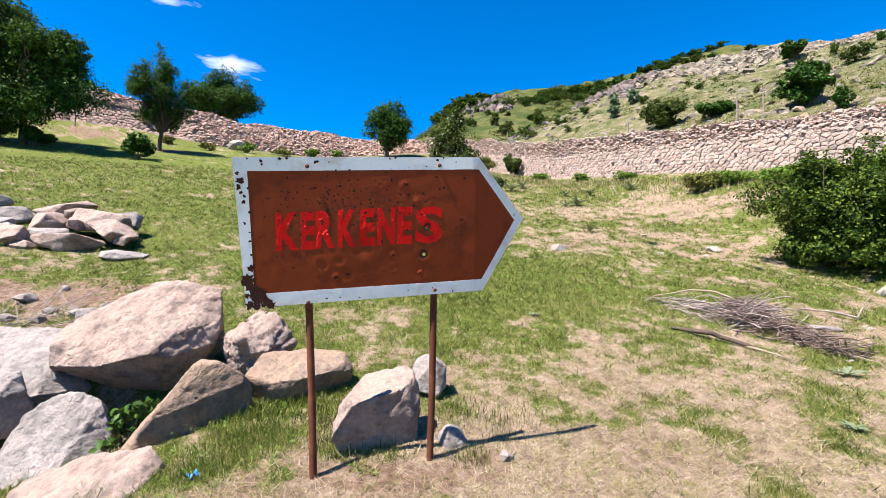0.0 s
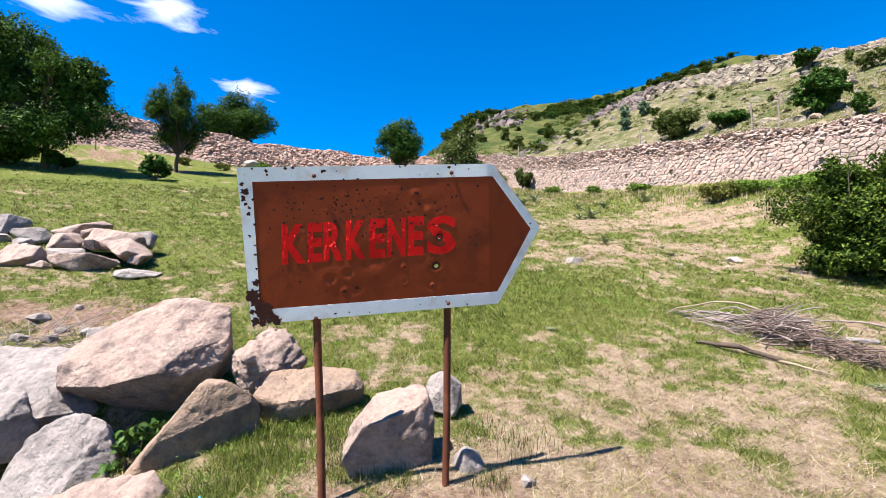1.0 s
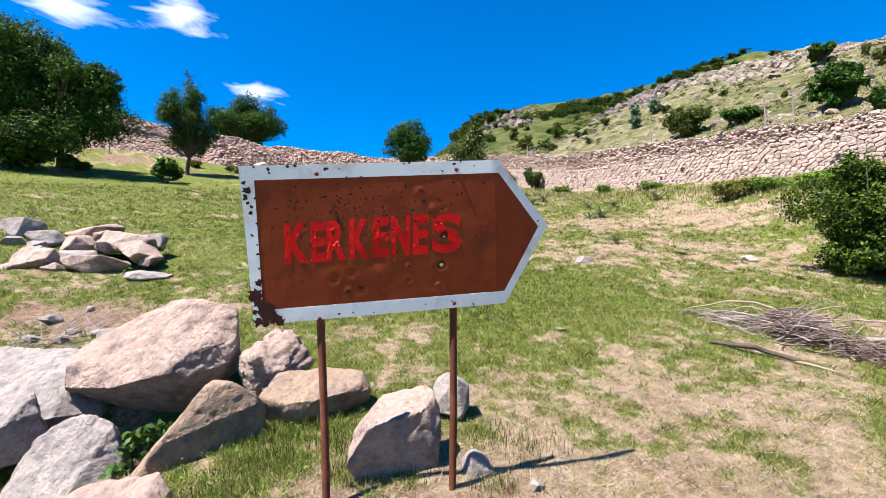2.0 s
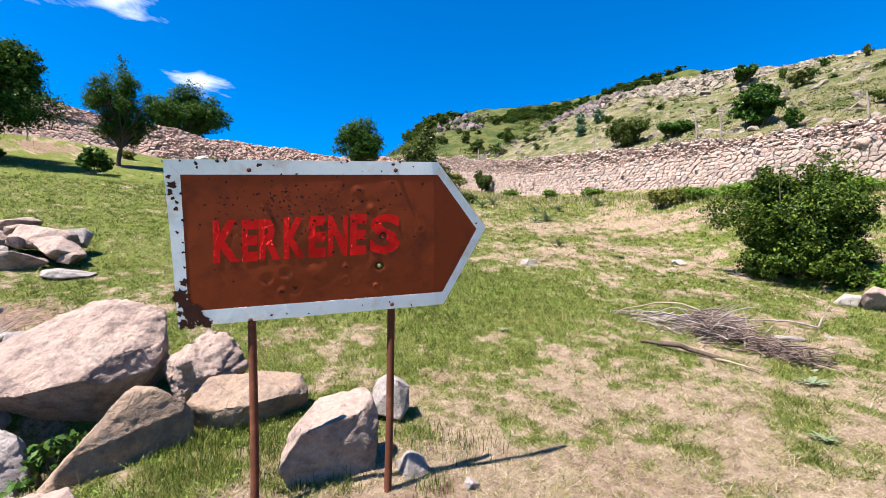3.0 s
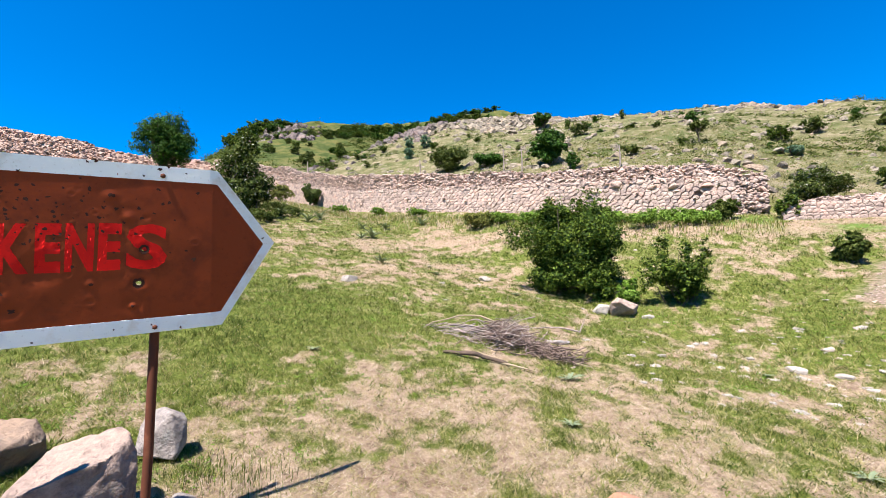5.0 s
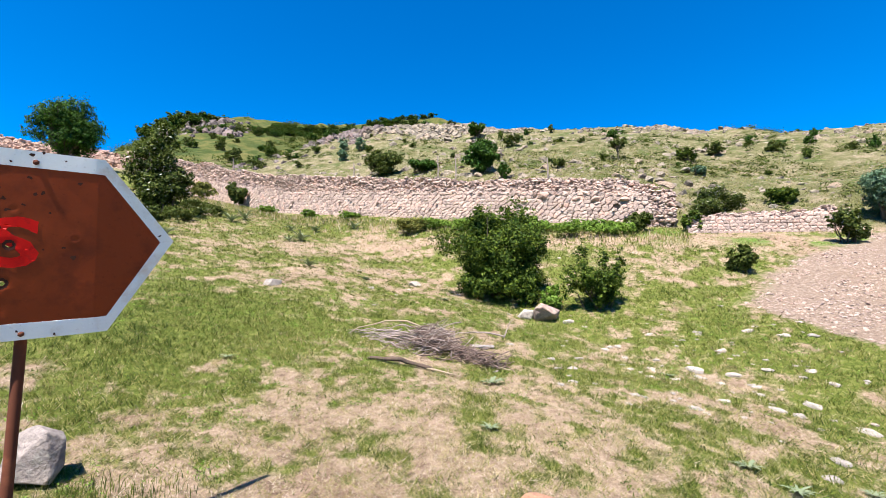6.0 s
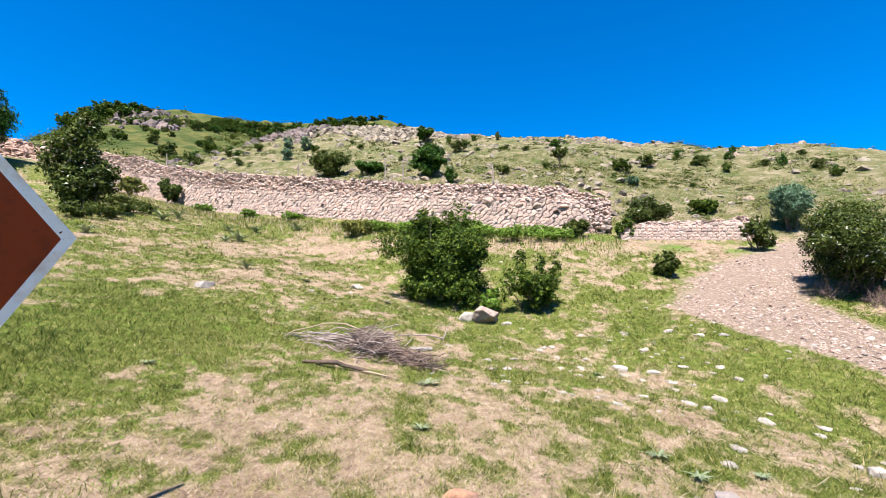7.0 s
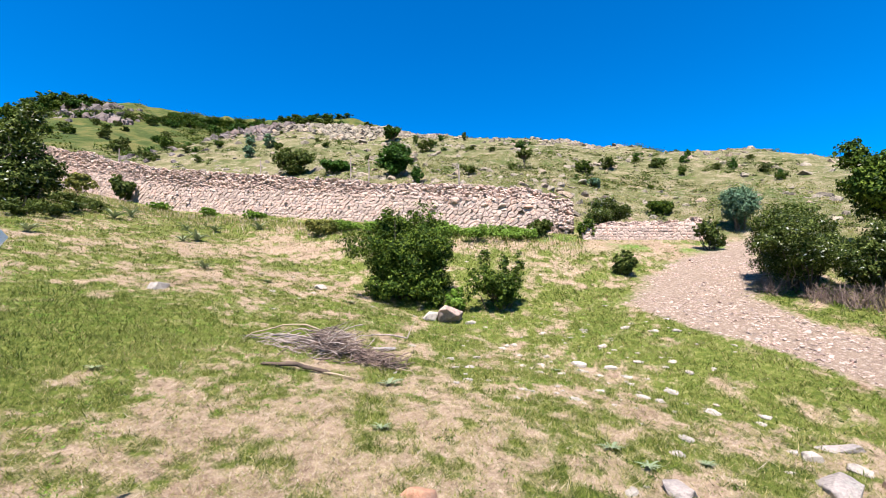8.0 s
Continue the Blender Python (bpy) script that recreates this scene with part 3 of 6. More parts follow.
PILE = "pile of rocks on the meadow"
boulder(-6.85, 7.0, 1.67, (0.92, 0.7, 0.5), (0, 8, 10), 41, GRANITE, "weathered pinkish rock in the meadow pile", PILE)
boulder(-7.94, 8.2, 2.10, (0.75, 0.6, 0.42), (0, 0, 20), 42, GRANITE_GREY, "flat grey rock in the meadow pile", PILE)
boulder(-8.8, 8.6, 2.31, (0.75, 0.6, 0.58), (0, 10, 0), 43, GRANITE_GREY, "rounded grey rock at the end of the meadow pile", PILE)
boulder(-7.01, 7.9, 1.98, (0.85, 0.6, 0.5), (0, -6, 30), 44, GRANITE, "pinkish rock in the middle of the meadow pile", PILE)
boulder(-6.98, 8.3, 2.18, (1.15, 0.7, 0.4), (0, -5, 0), 45, GRANITE, "long pale rock on top of the meadow pile", PILE)
boulder(-6.54, 7.4, 1.75, (0.65, 0.5, 0.36), (0, 5, 0), 46, GRANITE_GREY, "grey rock wedged in the meadow pile", PILE)
boulder(-5.9, 7.05, 1.59, (1.05, 0.6, 0.38), (0, 6, -5), 47, GRANITE, "long tapering rock at the front of the meadow pile", PILE)
boulder(-6.01, 7.85, 1.96, (1.05, 0.6, 0.42), (0, 9, 5), 48, GRANITE, "pale pink rock sloping off the meadow pile", PILE)
boulder(-5.6, 7.5, 1.77, (0.9, 0.6, 0.5), (0, 6, -20), 49, GRANITE, "rounded pale rock in the meadow pile", PILE)
boulder(-5.77, 8.1, 2.01, (0.55, 0.45, 0.36), (0, 0, 40), 50, GRANITE_GREY, "small grey rock behind the meadow pile", PILE)
boulder(-4.98, 6.9, 1.40, (0.8, 0.5, 0.18), (0, 0, 0), 51, GRANITE_GREY, "flat greenish-grey slab sunk in the turf", PILE)
boulder(-7.1, 6.75, 1.48, (0.5, 0.45, 0.34), (0, 0, 0), 52, GRANITE, "dark rock half hidden by the pile", PILE)

for k, (x, y, z, w) in enumerate(((-6.45, 6.85, 1.58, 0.34), (-7.35, 7.45, 1.90, 0.42), (-6.2, 7.5, 1.98, 0.30), (-7.6, 7.7, 2.0, 0.36), (-5.25, 7.35, 1.68, 0.34), (-8.4, 8.0, 2.1, 0.4), (-6.6, 7.9, 2.2, 0.28))):
    boulder(x, y, z - 0.07, (w, w * 0.8, w * 0.7), (5 * k, 12, 47 * k), 530 + k, (GRANITE, GRANITE_GREY)[k % 2], "small broken rock wedged in the meadow pile", PILE)

boulder(5.60, 5.10, 1.06, (0.54, 0.40, 0.34), (10, 14, 10), 161, GRANITE, "pinkish boulder lying below the bush")
boulder(5.40, 5.35, 1.06, (0.36, 0.26, 0.20), (0, 0, -40), 62, PALE, "pale boulder leaning on the pinkish one")
boulder(2.02, 7.75, 1.54, (0.36, 0.24, 0.22), (0, -6, 15), 81, PALE, "small white limestone rock in the turf")
boulder(4.72, 7.75, 1.57, (0.26, 0.2, 0.13), (0, 0, 5), 64, PALE, "flat whitish stone in the turf")
boulder(3.66, 4.31, 0.79, (0.34, 0.18, 0.06), (0, 0, -20), 65, GRANITE_GREY, "flat grey stone beside the dead branches")
boulder(2.03, 1.76, 0.385, (0.21, 0.15, 0.12), (0, 0, -20), 66, REDSTONE, "reddish stone lying on the turf")
boulder(3.42, 0.95, 0.26, (0.30, 0.20, 0.20), (0, 5, 10), 67, GRANITE_GREY, "pale grey stone lying on the turf")
boulder(3.12, 1.12, 0.27, (0.15, 0.12, 0.05), (0, 0, 30), 78, PALE, "flat stone sunk in the turf")
boulder(4.38, 0.33, 0.185, (0.33, 0.28, 0.23), (0, -6, -10), 468, GRANITE_GREY, "purplish-grey rock among smaller stones")
boulder(5.35, 0.38, 0.16, (0.52, 0.16, 0.08), (0, 0, -38), 69, GRANITE_GREY, "long flat pale stone beside the track")
boulder(4.45, 0.55, 0.175, (0.22, 0.07, 0.05), (0, 0, -40), 70, PALE, "flat pale stone beside the rocks")
boulder(4.85, 0.50, 0.19, (0.10, 0.14, 0.10), (0, 0, 30), 75, PALE, "whitish stone beside the rocks")
boulder(4.88, 0.24, 0.15, (0.17, 0.13, 0.10), (0, 0, 70), 76, PALE, "rounded whitish stone beside the rocks")
boulder(4.92, 0.64, 0.185, (0.13, 0.10, 0.05), (0, 0, 10), 77, PALE, "small pale stone beside the track")
boulder(4.75, 0.05, 0.13, (0.20, 0.16, 0.09), (0, 0, 10), 79, GRANITE_TAN, "brownish stone half buried beside the track")
boulder(-14.9, 31.9, 8.95, (1.5, 0.7, 1.0), (0, 6, -20), 80, PALE, "pale block of stone before the tall wall")

def pebbles():
    """Pale field stones sunk in the turf between the heap of branches and the track."""
    rng = np.random.RandomState(7)
    kinds = [broken((0.12, 0.09, 0.05), 100 + k, PALE, 0.014, 0.2, 26, 2) for k in range(10)]
    spots = [(5.73, 2.49, 0.20), (5.59, 2.82, 0.25), (4.80, 2.89, 0.12), (5.57, 1.73, 0.18), (5.11, 1.86, 0.18), (4.2, 3.41, 0.16), (4.11, 2.61, 0.11), (6.2, 3.75, 0.15), (5.6, 3.83, 0.13),
             (6.06, 2.27, 0.16), (5.78, 4.82, 0.22), (5.55, 3.27, 0.13), (3.95, 1.15, 0.12), (5.3, 1.3, 0.2)]
    while len(spots) < 130:
        x, y = rng.normal(5.6, 1.0), rng.normal(2.7, 1.0)
        spots.append((x, y, 0.055 + 0.11 * rng.rand() ** 2))
    while len(spots) < 175:
        x, y = rng.uniform(3, 9), rng.uniform(4.5, 9.5)
        spots.append((x, y, 0.05 + 0.12 * rng.rand() ** 2))
    for x, y, w in spots:
        ob = new("field_stone", kinds[rng.randint(10)])
        ob.matrix_world = pose(x, y, land_at(x, y) - 0.05 * w, rng.uniform(-8, 8), rng.uniform(-8, 8), rng.uniform(0, 360)) @ Matrix.Diagonal((w / 0.12, w / 0.12, w / 0.12 * rng.uniform(0.7, 1.1), 1))
        tagged(ob, "pale rounded field stone sunk in the short turf", "stone", "field stones")


pebbles()


def rubble_piece(seed, count=13):
    """A small angular stone: the hull of a few points, about two dozen triangles."""
    rng = np.random.RandomState(seed)
    p = rng.normal(size=(count, 3))
    p = p / np.linalg.norm(p, axis=1, keepdims=True)
    p = np.sign(p) * np.abs(p) ** 0.75
    p = p / np.abs(p).max(0) * 0.5
    bm = bmesh.new()
    for q in p:
        bm.verts.new(q)
    bmesh.ops.convex_hull(bm, input=bm.verts)
    for v in [v for v in bm.verts if not v.link_faces]:
        bm.verts.remove(v)
    bmesh.ops.triangulate(bm, faces=bm.faces)
    bm.verts.index_update()
    out = np.array([v.co[:] for v in bm.verts]), np.array([[v.index for v in f.verts] for f in bm.faces])
    bm.free()
    return out


PIECES = [rubble_piece(200 + k, 12 + k % 4) for k in range(12)]


def rubble(name, places, sizes, mat, seed, squash=(0.7, 1.1), tilt=0.6):
    """Many small stones as one mesh; places (n, 3), sizes (n,)."""
    rng = np.random.RandomState(seed)
    verts, faces, base = [], [], 0
    for p, w in zip(places, sizes):
        v, f = PIECES[rng.randint(len(PIECES))]
        turn = np.array(Euler(rng.uniform(-tilt, tilt, 2).tolist() + [rng.uniform(0, 6.3)]).to_matrix())
        v = (v * w * np.array([rng.uniform(0.9, 1.5), rng.uniform(0.8, 1.1), rng.uniform(*squash)])) @ turn.T + p
        verts.append(v)
        faces.append(f + base)
        base += len(v)
    return mesh_of(name, np.concatenate(verts), np.concatenate(faces), mat, flat=True)


def gravel():
    rng = np.random.RandomState(5)
    x, y = rng.uniform(6.2, 14.5, 30000), rng.uniform(-1.5, 4, 30000)
    keep = (track(x, y) > 0.35 + 0.4 * rng.rand(len(x)))
    keep &= fbm(x * 1.2, y * 1.2, 51, 3) + 0.25 * rng.rand(len(x)) - 0.16 * smooth(2.2, 2.9, y) > 0.46
    x, y = x[keep][:9500], y[keep][:9500]
    w = 0.012 + 0.055 * rng.rand(len(x)) ** 5
    me = rubble("gravel", np.stack([x, y, land(x, y) + 0.02 * w], -1), w, WALLSTONE, 6, (0.4, 0.7))
    tagged(new("gravel", me), "loose pinkish-grey stones littering the dirt track", "gravel", kind="stuff")


gravel()

# ---- dry-stone walls ----


def clip(poly, point, normal):
    """The part of a convex polygon on the inner side of a line."""
    out = []
    for a, b in zip(poly, poly[1:] + poly[:1]):
        da, db = (a - point) @ normal, (b - point) @ normal
        if da <= 0:
            out.append(a)
        if (da < 0 < db) or (db < 0 < da):
            out.append(a + (b - a) * da / (da - db))
    return out


def fitted_cells(total, top, course, rng):
    """Cells of a wall face fitted together like crazy paving: (middle, polygon round it)."""
    seeds, z, row = [], course * 0.4, 0
    while z < top + 2.5 * course:
        s = rng.uniform(0, course)
        while s < total:
            w = course * rng.uniform(1.0, 2.2)
            seeds.append((s + w * rng.uniform(0.3, 0.7), z + rng.uniform(-0.13, 0.13) * course))
            s += w
        z += course * rng.uniform(0.7, 1.2)
    seeds = np.array(seeds)
    cells = []
    for c in seeds:
        poly = [c + np.array(q) * course * 2.0 for q in ((-1, -1), (1, -1), (1, 1), (-1, 1))]
        for o in seeds[(np.abs(seeds[:, 0] - c[0]) < 4.4 * course) & (np.abs(seeds[:, 1] - c[1]) < 3 * course)]:
            n = o - c
            if n @ n > 1e-9:
                poly = clip(poly, (c + o) / 2, n)
        if len(poly) > 2:
            cells.append((c, [np.array((p[0], max(p[1], -0.1))) - c for p in poly]))
    return cells


def fitted_stone(poly, course, rng):
    """One face stone: its polygon drawn in a little, deep behind and swelling in front. Along x, outward -y, up z."""
    p = np.array(poly)
    r = np.linalg.norm(p, axis=1, keepdims=True)
    p = p * np.clip(1 - 0.045 * course / r, 0.5, 1) + rng.normal(0, 0.03 * course, p.shape)
    n, out = len(p), course * rng.uniform(0.08, 0.30)
    tilt = rng.normal(0, 0.06, 2)
    rings = []
    for scale, depth in ((0.9, -0.6 * course), (1.0, 0.0), (0.95, 0.7 * out), (0.80, out)):
        q = p * scale
        rings.append(np.stack([q[:, 0], -(depth + (q @ tilt) * (depth >= 0)), q[:, 1]], -1))
    verts = np.concatenate(rings + [np.array([[0, -(out + 0.05 * course), 0]])])
    faces = []
    for k in range(n):
        m = (k + 1) % n
        for a in (0, n, 2 * n):
            faces += [(a + k, a + m, a + n + m), (a + k, a + n + m, a + n + k)]
        faces.append((3 * n + k, 3 * n + m, 4 * n))
    return verts, np.array(faces)


def dry_wall(name, label, points, heights, course, seed, dressed, back=0.8, limit=290, mat=None, ruin=1e9, heaped=120, batter=0.1, loose=1.0):
    """A dry-stone wall along points (x, y); heights at each; its face looks to the right of its run.
    Lower courses are fitted stones, the crown a heap of loose rubble."""
    rng = np.random.RandomState(seed)
    pts = np.array(points, float)
    seg = np.linalg.norm(np.diff(pts, axis=0), axis=1)
    run = np.concatenate([[0], np.cumsum(seg)])
    total = run[-1]

    def spot(s):
        q = np.array([np.interp(s, run, pts[:, 0]), np.interp(s, run, pts[:, 1])])
        e = np.array([np.interp(s + 0.4, run, pts[:, 0]), np.interp(s + 0.4, run, pts[:, 1])]) - np.array([np.interp(s - 0.4, run, pts[:, 0]), np.interp(s - 0.4, run, pts[:, 1])])
        e = e / np.linalg.norm(e)
        return q, e, np.array([e[1], -e[0]])        # place, run, outward

    # core
    steps = np.linspace(0, total, int(total / 0.5) + 2)
    verts, faces = [], []
    for k, s in enumerate(steps):
        q, e, out = spot(s)
        g, h = float(meadow(*q)), float(np.interp(s, run, heights))
        for off, z in ((-0.02, -0.3), (-0.13 - 0.55 * h * batter, h * 0.55), (-0.35 - 0.88 * h * batter, h * 0.88), (-back - batter * h, h * 0.93), (-back - batter * h - 0.5, -0.3)):
            verts.append((*(q + out * off), g + z))
        if k:
            a = 5 * (k - 1)
            faces += [(a + i, a + i + 1, a + i + 6, a + i + 5) for i in range(4)]
    core = new(name, mesh_of(name, verts, faces, CORE))
    tagged(core, label, "wall", kind="structure")
    # fitted face stones
    made, z, rest = 0, dressed, []
    for c, poly in fitted_cells(total, dressed, course, rng):
        h = float(np.interp(c[0], run, heights))
        if c[1] > min(h * 0.70, dressed) or c[0] > ruin + rng.normal(0, 0.5):
            continue
        q, e, out = spot(c[0])
        p = q + out * (0.03 - batter * c[1])
        m = pose(p[0], p[1], float(meadow(*q)) + c[1], -math.degrees(math.atan(batter)), 0, math.degrees(math.atan2(e[1], e[0])))
        verts, faces = fitted_stone(poly, course, rng)
        if made < limit:
            ob = part("stone", mesh_of("stone", verts, faces, mat or WALLSTONE, flat=True), core)
            ob.matrix_basis = m
            made += 1
        else:
            rest.append((verts @ np.array(m.to_3x3()).T + np.array(m.translation), faces))
    if rest:
        base = np.cumsum([0] + [len(v) for v, f in rest])
        more = part("fitted_stones", mesh_of("fitted_stones", np.concatenate([v for v, f in rest]), np.concatenate([f + b for (v, f), b in zip(rest, base)]), mat or WALLSTONE, flat=True), core, "fitted pinkish stones higher in the wall")
        tagged(more, kind="stuff")
    # loose crown
    n = int(total * heaped)
    s = rng.uniform(0, total, n)
    places, sizes = [], []
    for k in range(n):
        q, e, out = spot(s[k])
        h = float(np.interp(s[k], run, heights)) * (0.92 + 0.16 * float(vnoise(np.array([s[k] * 0.8]), np.array([seed * 1.0]), 3)[0]))
        t = rng.rand()
        low = min(z * 0.9, h * 0.64)
        if rng.rand() < (0.012 if s[k] < ruin else 0.75):
            low = 0.0
        zz = low + (h - low) * t
        off = -0.05 - 0.75 * max(t, 0.15) * (0.3 + 0.7 * rng.rand()) if low else 0.04 - 0.5 * max(t - 0.3, 0)
        off -= max(batter - 0.1, 0) * zz
        size = loose * course * (rng.uniform(0.4, 1.0) + 0.5 * (rng.rand() < 0.12))
        places.append((*(q + out * off), float(meadow(*q)) + zz))
        sizes.append(size)
    crown = part("loose_stones", rubble("loose_stones", np.array(places), np.array(sizes), mat or WALLSTONE, seed + 1, (0.45, 0.8), 0.4), core, "loose pinkish rubble heaped along the wall")
    tagged(crown, kind="stuff")
    return core


CORE = stone_material("wall core", (0.330, 0.265, 0.235), (0.265, 0.208, 0.182), (0.185, 0.150, 0.132), (0.250, 0.215, 0.190), 0.0, 1.5)
dry_wall("wall_north", "long dry-stone wall of pinkish fitted stones with a rubble crown", [(-1.5, 33.6), (1.1, 32), (6.3, 21.3), (9.2, 15.3), (11.3, 11.3), (12.6, 8.5), (13.3, 7.2)], [2.2, 2.1, 1.85, 1.65, 1.6, 1.65, 1.2], 0.125, 301, 1.05, ruin=30.0, heaped=520, loose=1.1)
dry_wall("wall_east", "low dry-stone wall of pale pinkish stones beside the track", [(12.75, 6.5), (13.95, 5.1), (15.0, 3.85)], [0.5, 0.6, 0.72], 0.09, 401, 0.5, heaped=200, loose=1.2)
dry_wall("wall_west", "tall tumbled dry-stone wall of pinkish boulders on the slope", [(-33, 20), (-24, 28), (-19.4, 31.5), (-13.9, 34), (-7.5, 35.2), (-1.5, 33.6)], [3.3, 2.7, 2.6, 2.3, 2.1, 2.2], 0.20, 501, 2.3, 1.5, mat=REDWALL, ruin=19.5, heaped=420, batter=0.5, loose=1.45)

for x, y, z, w in ((11.50, 10.83, 4.70, 0.50), (12.0, 9.80, 4.47, 0.34), (12.25, 9.25, 4.42, 0.44), (11.2, 11.45, 4.55, 0.30), (12.62, 8.45, 4.3, 0.36)):
    block = part("stone", broken((w, 0.3, w * 0.5), int(100 * w), REDWALL, 0.06, 0.2, 16, 3), bpy.data.objects["wall_north"], "large reddish block set in the wall")
    block.matrix_world = pose(x + 0.08, y + 0.04, z, 0, 0, -65)

# ---- plants ----


def tube(path, radii, sides=6):
    """Verts and quad faces of a tapered tube along path (n, 3)."""
    path, radii = np.asarray(path, float), np.asarray(radii, float)
    d = np.gradient(path, axis=0)
    d = d / (np.linalg.norm(d, axis=1, keepdims=True) + 1e-9)
    ref = np.where(np.abs(d[:, 2:3]) > 0.9, np.array([[1.0, 0, 0]]), np.array([[0, 0, 1.0]]))
    a = np.cross(d, ref)
    a = a / (np.linalg.norm(a, axis=1, keepdims=True) + 1e-9)
    b = np.cross(d, a)
    ang = np.linspace(0, 2 * np.pi, sides, endpoint=False)
    v = path[:, None] + radii[:, None, None] * (np.cos(ang)[None, :, None] * a[:, None] + np.sin(ang)[None, :, None] * b[:, None])
    n = len(path)
    i, j = np.meshgrid(np.arange(n - 1), np.arange(sides), indexing="ij")
    k = (j + 1) % sides
    f = np.stack([i * sides + j, i * sides + k, (i + 1) * sides + k, (i + 1) * sides + j], -1).reshape(-1, 4)
    return v.reshape(-1, 3), f


def tubes(name, many, mat, sides=6):
    verts, faces, base = [], [], 0
    for path, radii in many:
        v, f = tube(path, radii, sides)
        verts.append(v)
        faces.append(f + base)
        base += len(v)
    return mesh_of(name, np.concatenate(verts), np.concatenate(faces), mat)


def wander(rng, start, way, length, steps, bend, up=0.0):
    p, way, out = np.array(start, float), np.array(way, float), []
    for _ in range(steps + 1):
        out.append(p.copy())
        way = way + rng.normal(0, bend, 3) + np.array([0, 0, up])
        way = way / np.linalg.norm(way)
        p = p + way * length / steps
    return np.array(out)


def leaves(name, centres, outward, size, mat, rng, slim=0.6):
    """Small pointed folded leaves, one island each."""
    n = len(centres)
    nrm = outward + rng.normal(0, 0.8, (n, 3)) + np.array([0, 0, 0.45])
    nrm = nrm / (np.linalg.norm(nrm, axis=1, keepdims=True) + 1e-9)
    t = np.cross(nrm, rng.normal(size=(n, 3)))
    t = t / (np.linalg.norm(t, axis=1, keepdims=True) + 1e-9)
    b = np.cross(nrm, t)
    w = (size * rng.uniform(0.6, 1.35, n))[:, None]
    v = np.empty((n, 4, 3))
    v[:, 0] = centres - t * w * 0.6
    v[:, 1] = centres + b * w * slim * 0.5 + nrm * w * 0.10
    v[:, 2] = centres + t * w * 0.6 - nrm * w * 0.08
    v[:, 3] = centres - b * w * slim * 0.5 + nrm * w * 0.10
    k = 4 * np.arange(n)[:, None]
    faces = np.concatenate([k + np.array([[0, 1, 2]]), k + np.array([[0, 2, 3]])])
    return mesh_of(name, v.reshape(-1, 3), faces, mat)


def crown_points(rng, lobes, count, hollow=0.45):
    """Leaf places in a bunch of uneven lobes (centre, radii), grouped in twig-sized clumps."""
    vol = np.array([l[1][0] * l[1][1] * l[1][2] for l in lobes]) ** 0.67
    pick = rng.choice(len(lobes), size=max(count // 22, 8), p=vol / vol.sum())
    c, o = [], []
    for k in pick:
        mid, rad = np.array(lobes[k][0]), np.array(lobes[k][1])
        w = rng.normal(size=3)
        w = w / np.linalg.norm(w)
        q = mid + w * rad * rng.uniform(hollow, 1.06) 
        spread = rad.mean() * rng.uniform(0.09, 0.19)
        m = 22
        pts = q + rng.normal(size=(m, 3)) * spread * np.array([1, 1, 0.75])
        c.append(pts)
        o.append(np.repeat(w[None], m, 0) + (pts - q) / spread * 0.4)
    return np.concatenate(c), np.concatenate(o)


def plant(name, label, category, x, y, lobes, count, leaf, mat, seed, stem=0.03, stems=5, trunk_h=0.0, group="", z=None, slim=0.6, hollow=0.45):
    """A bush or tree: an empty at its foot, woody stems or a trunk with limbs, and a crown of single leaves. Lobes are given from the foot."""
    rng = np.random.RandomState(seed)
    foot = new(name)
    foot.matrix_world = pose(x, y, (land_at(x, y) if z is None else z) - 0.03)
    wood = []
    if trunk_h:
        lean = rng.normal(0, 0.06, 3) + np.array([0, 0, 1])
        tr = wander(rng, (0, 0, -0.1), lean, trunk_h + 0.1, 6, 0.05)
        wood.append((tr, np.linspace(stem * 1.25, stem * 0.7, 7)))
        tops = [tr[k] for k in (4, 5, 6)]
        for mid, rad in lobes:
            for _ in range(2):
                s = tops[rng.randint(3)]
                e = np.array(mid) + rng.normal(size=3) * np.array(rad) * 0.15
                path = s + (e - s) * np.linspace(0, 1, 6)[:, None] + rng.normal(0, 0.04 * np.linalg.norm(e - s), (6, 3)) * np.sin(np.linspace(0, np.pi, 6))[:, None]
                wood.append((path, np.linspace(stem * 0.5, stem * 0.12, 6)))
    else:
        for k in range(stems):
            mid, rad = lobes[k % len(lobes)]
            e = np.array(mid) + rng.normal(size=3) * np.array(rad) * 0.45
            s = np.array([e[0] * 0.25 + rng.normal(0, 0.05), e[1] * 0.25 + rng.normal(0, 0.05), -0.05])
            path = s + (e - s) * np.linspace(0, 1, 6)[:, None] + rng.normal(0, 0.05 * np.linalg.norm(e - s), (6, 3)) * np.sin(np.linspace(0, np.pi, 6))[:, None]
            wood.append((path, np.linspace(stem, stem * 0.25, 6)))
    part("trunk" if trunk_h else "branchwork", tubes("wood", wood, BARK, 5), foot)
    c, o = crown_points(rng, lobes, count, hollow)
    c[:, 2] = np.maximum(c[:, 2], 0.02)
    part("crown", leaves("leaves", c, o, leaf, mat, rng, slim), foot)
    return tagged(foot, label, category, group)


def lobed(rng, rx, ry, rz, base, count, least=0.30, most=0.48):
    """Lobes filling an ellipsoid of those half sizes above a clear base."""
    out = []
    for _ in range(count):
        w = rng.normal(size=3)
        w = w / np.linalg.norm(w) * rng.uniform(0.35, 0.72)
        f = rng.uniform(least, most)
        out.append(((w[0] * rx, w[1] * ry, base + rz + w[2] * rz), (rx * f, ry * f, rz * f)))
    return out


R = np.random.RandomState
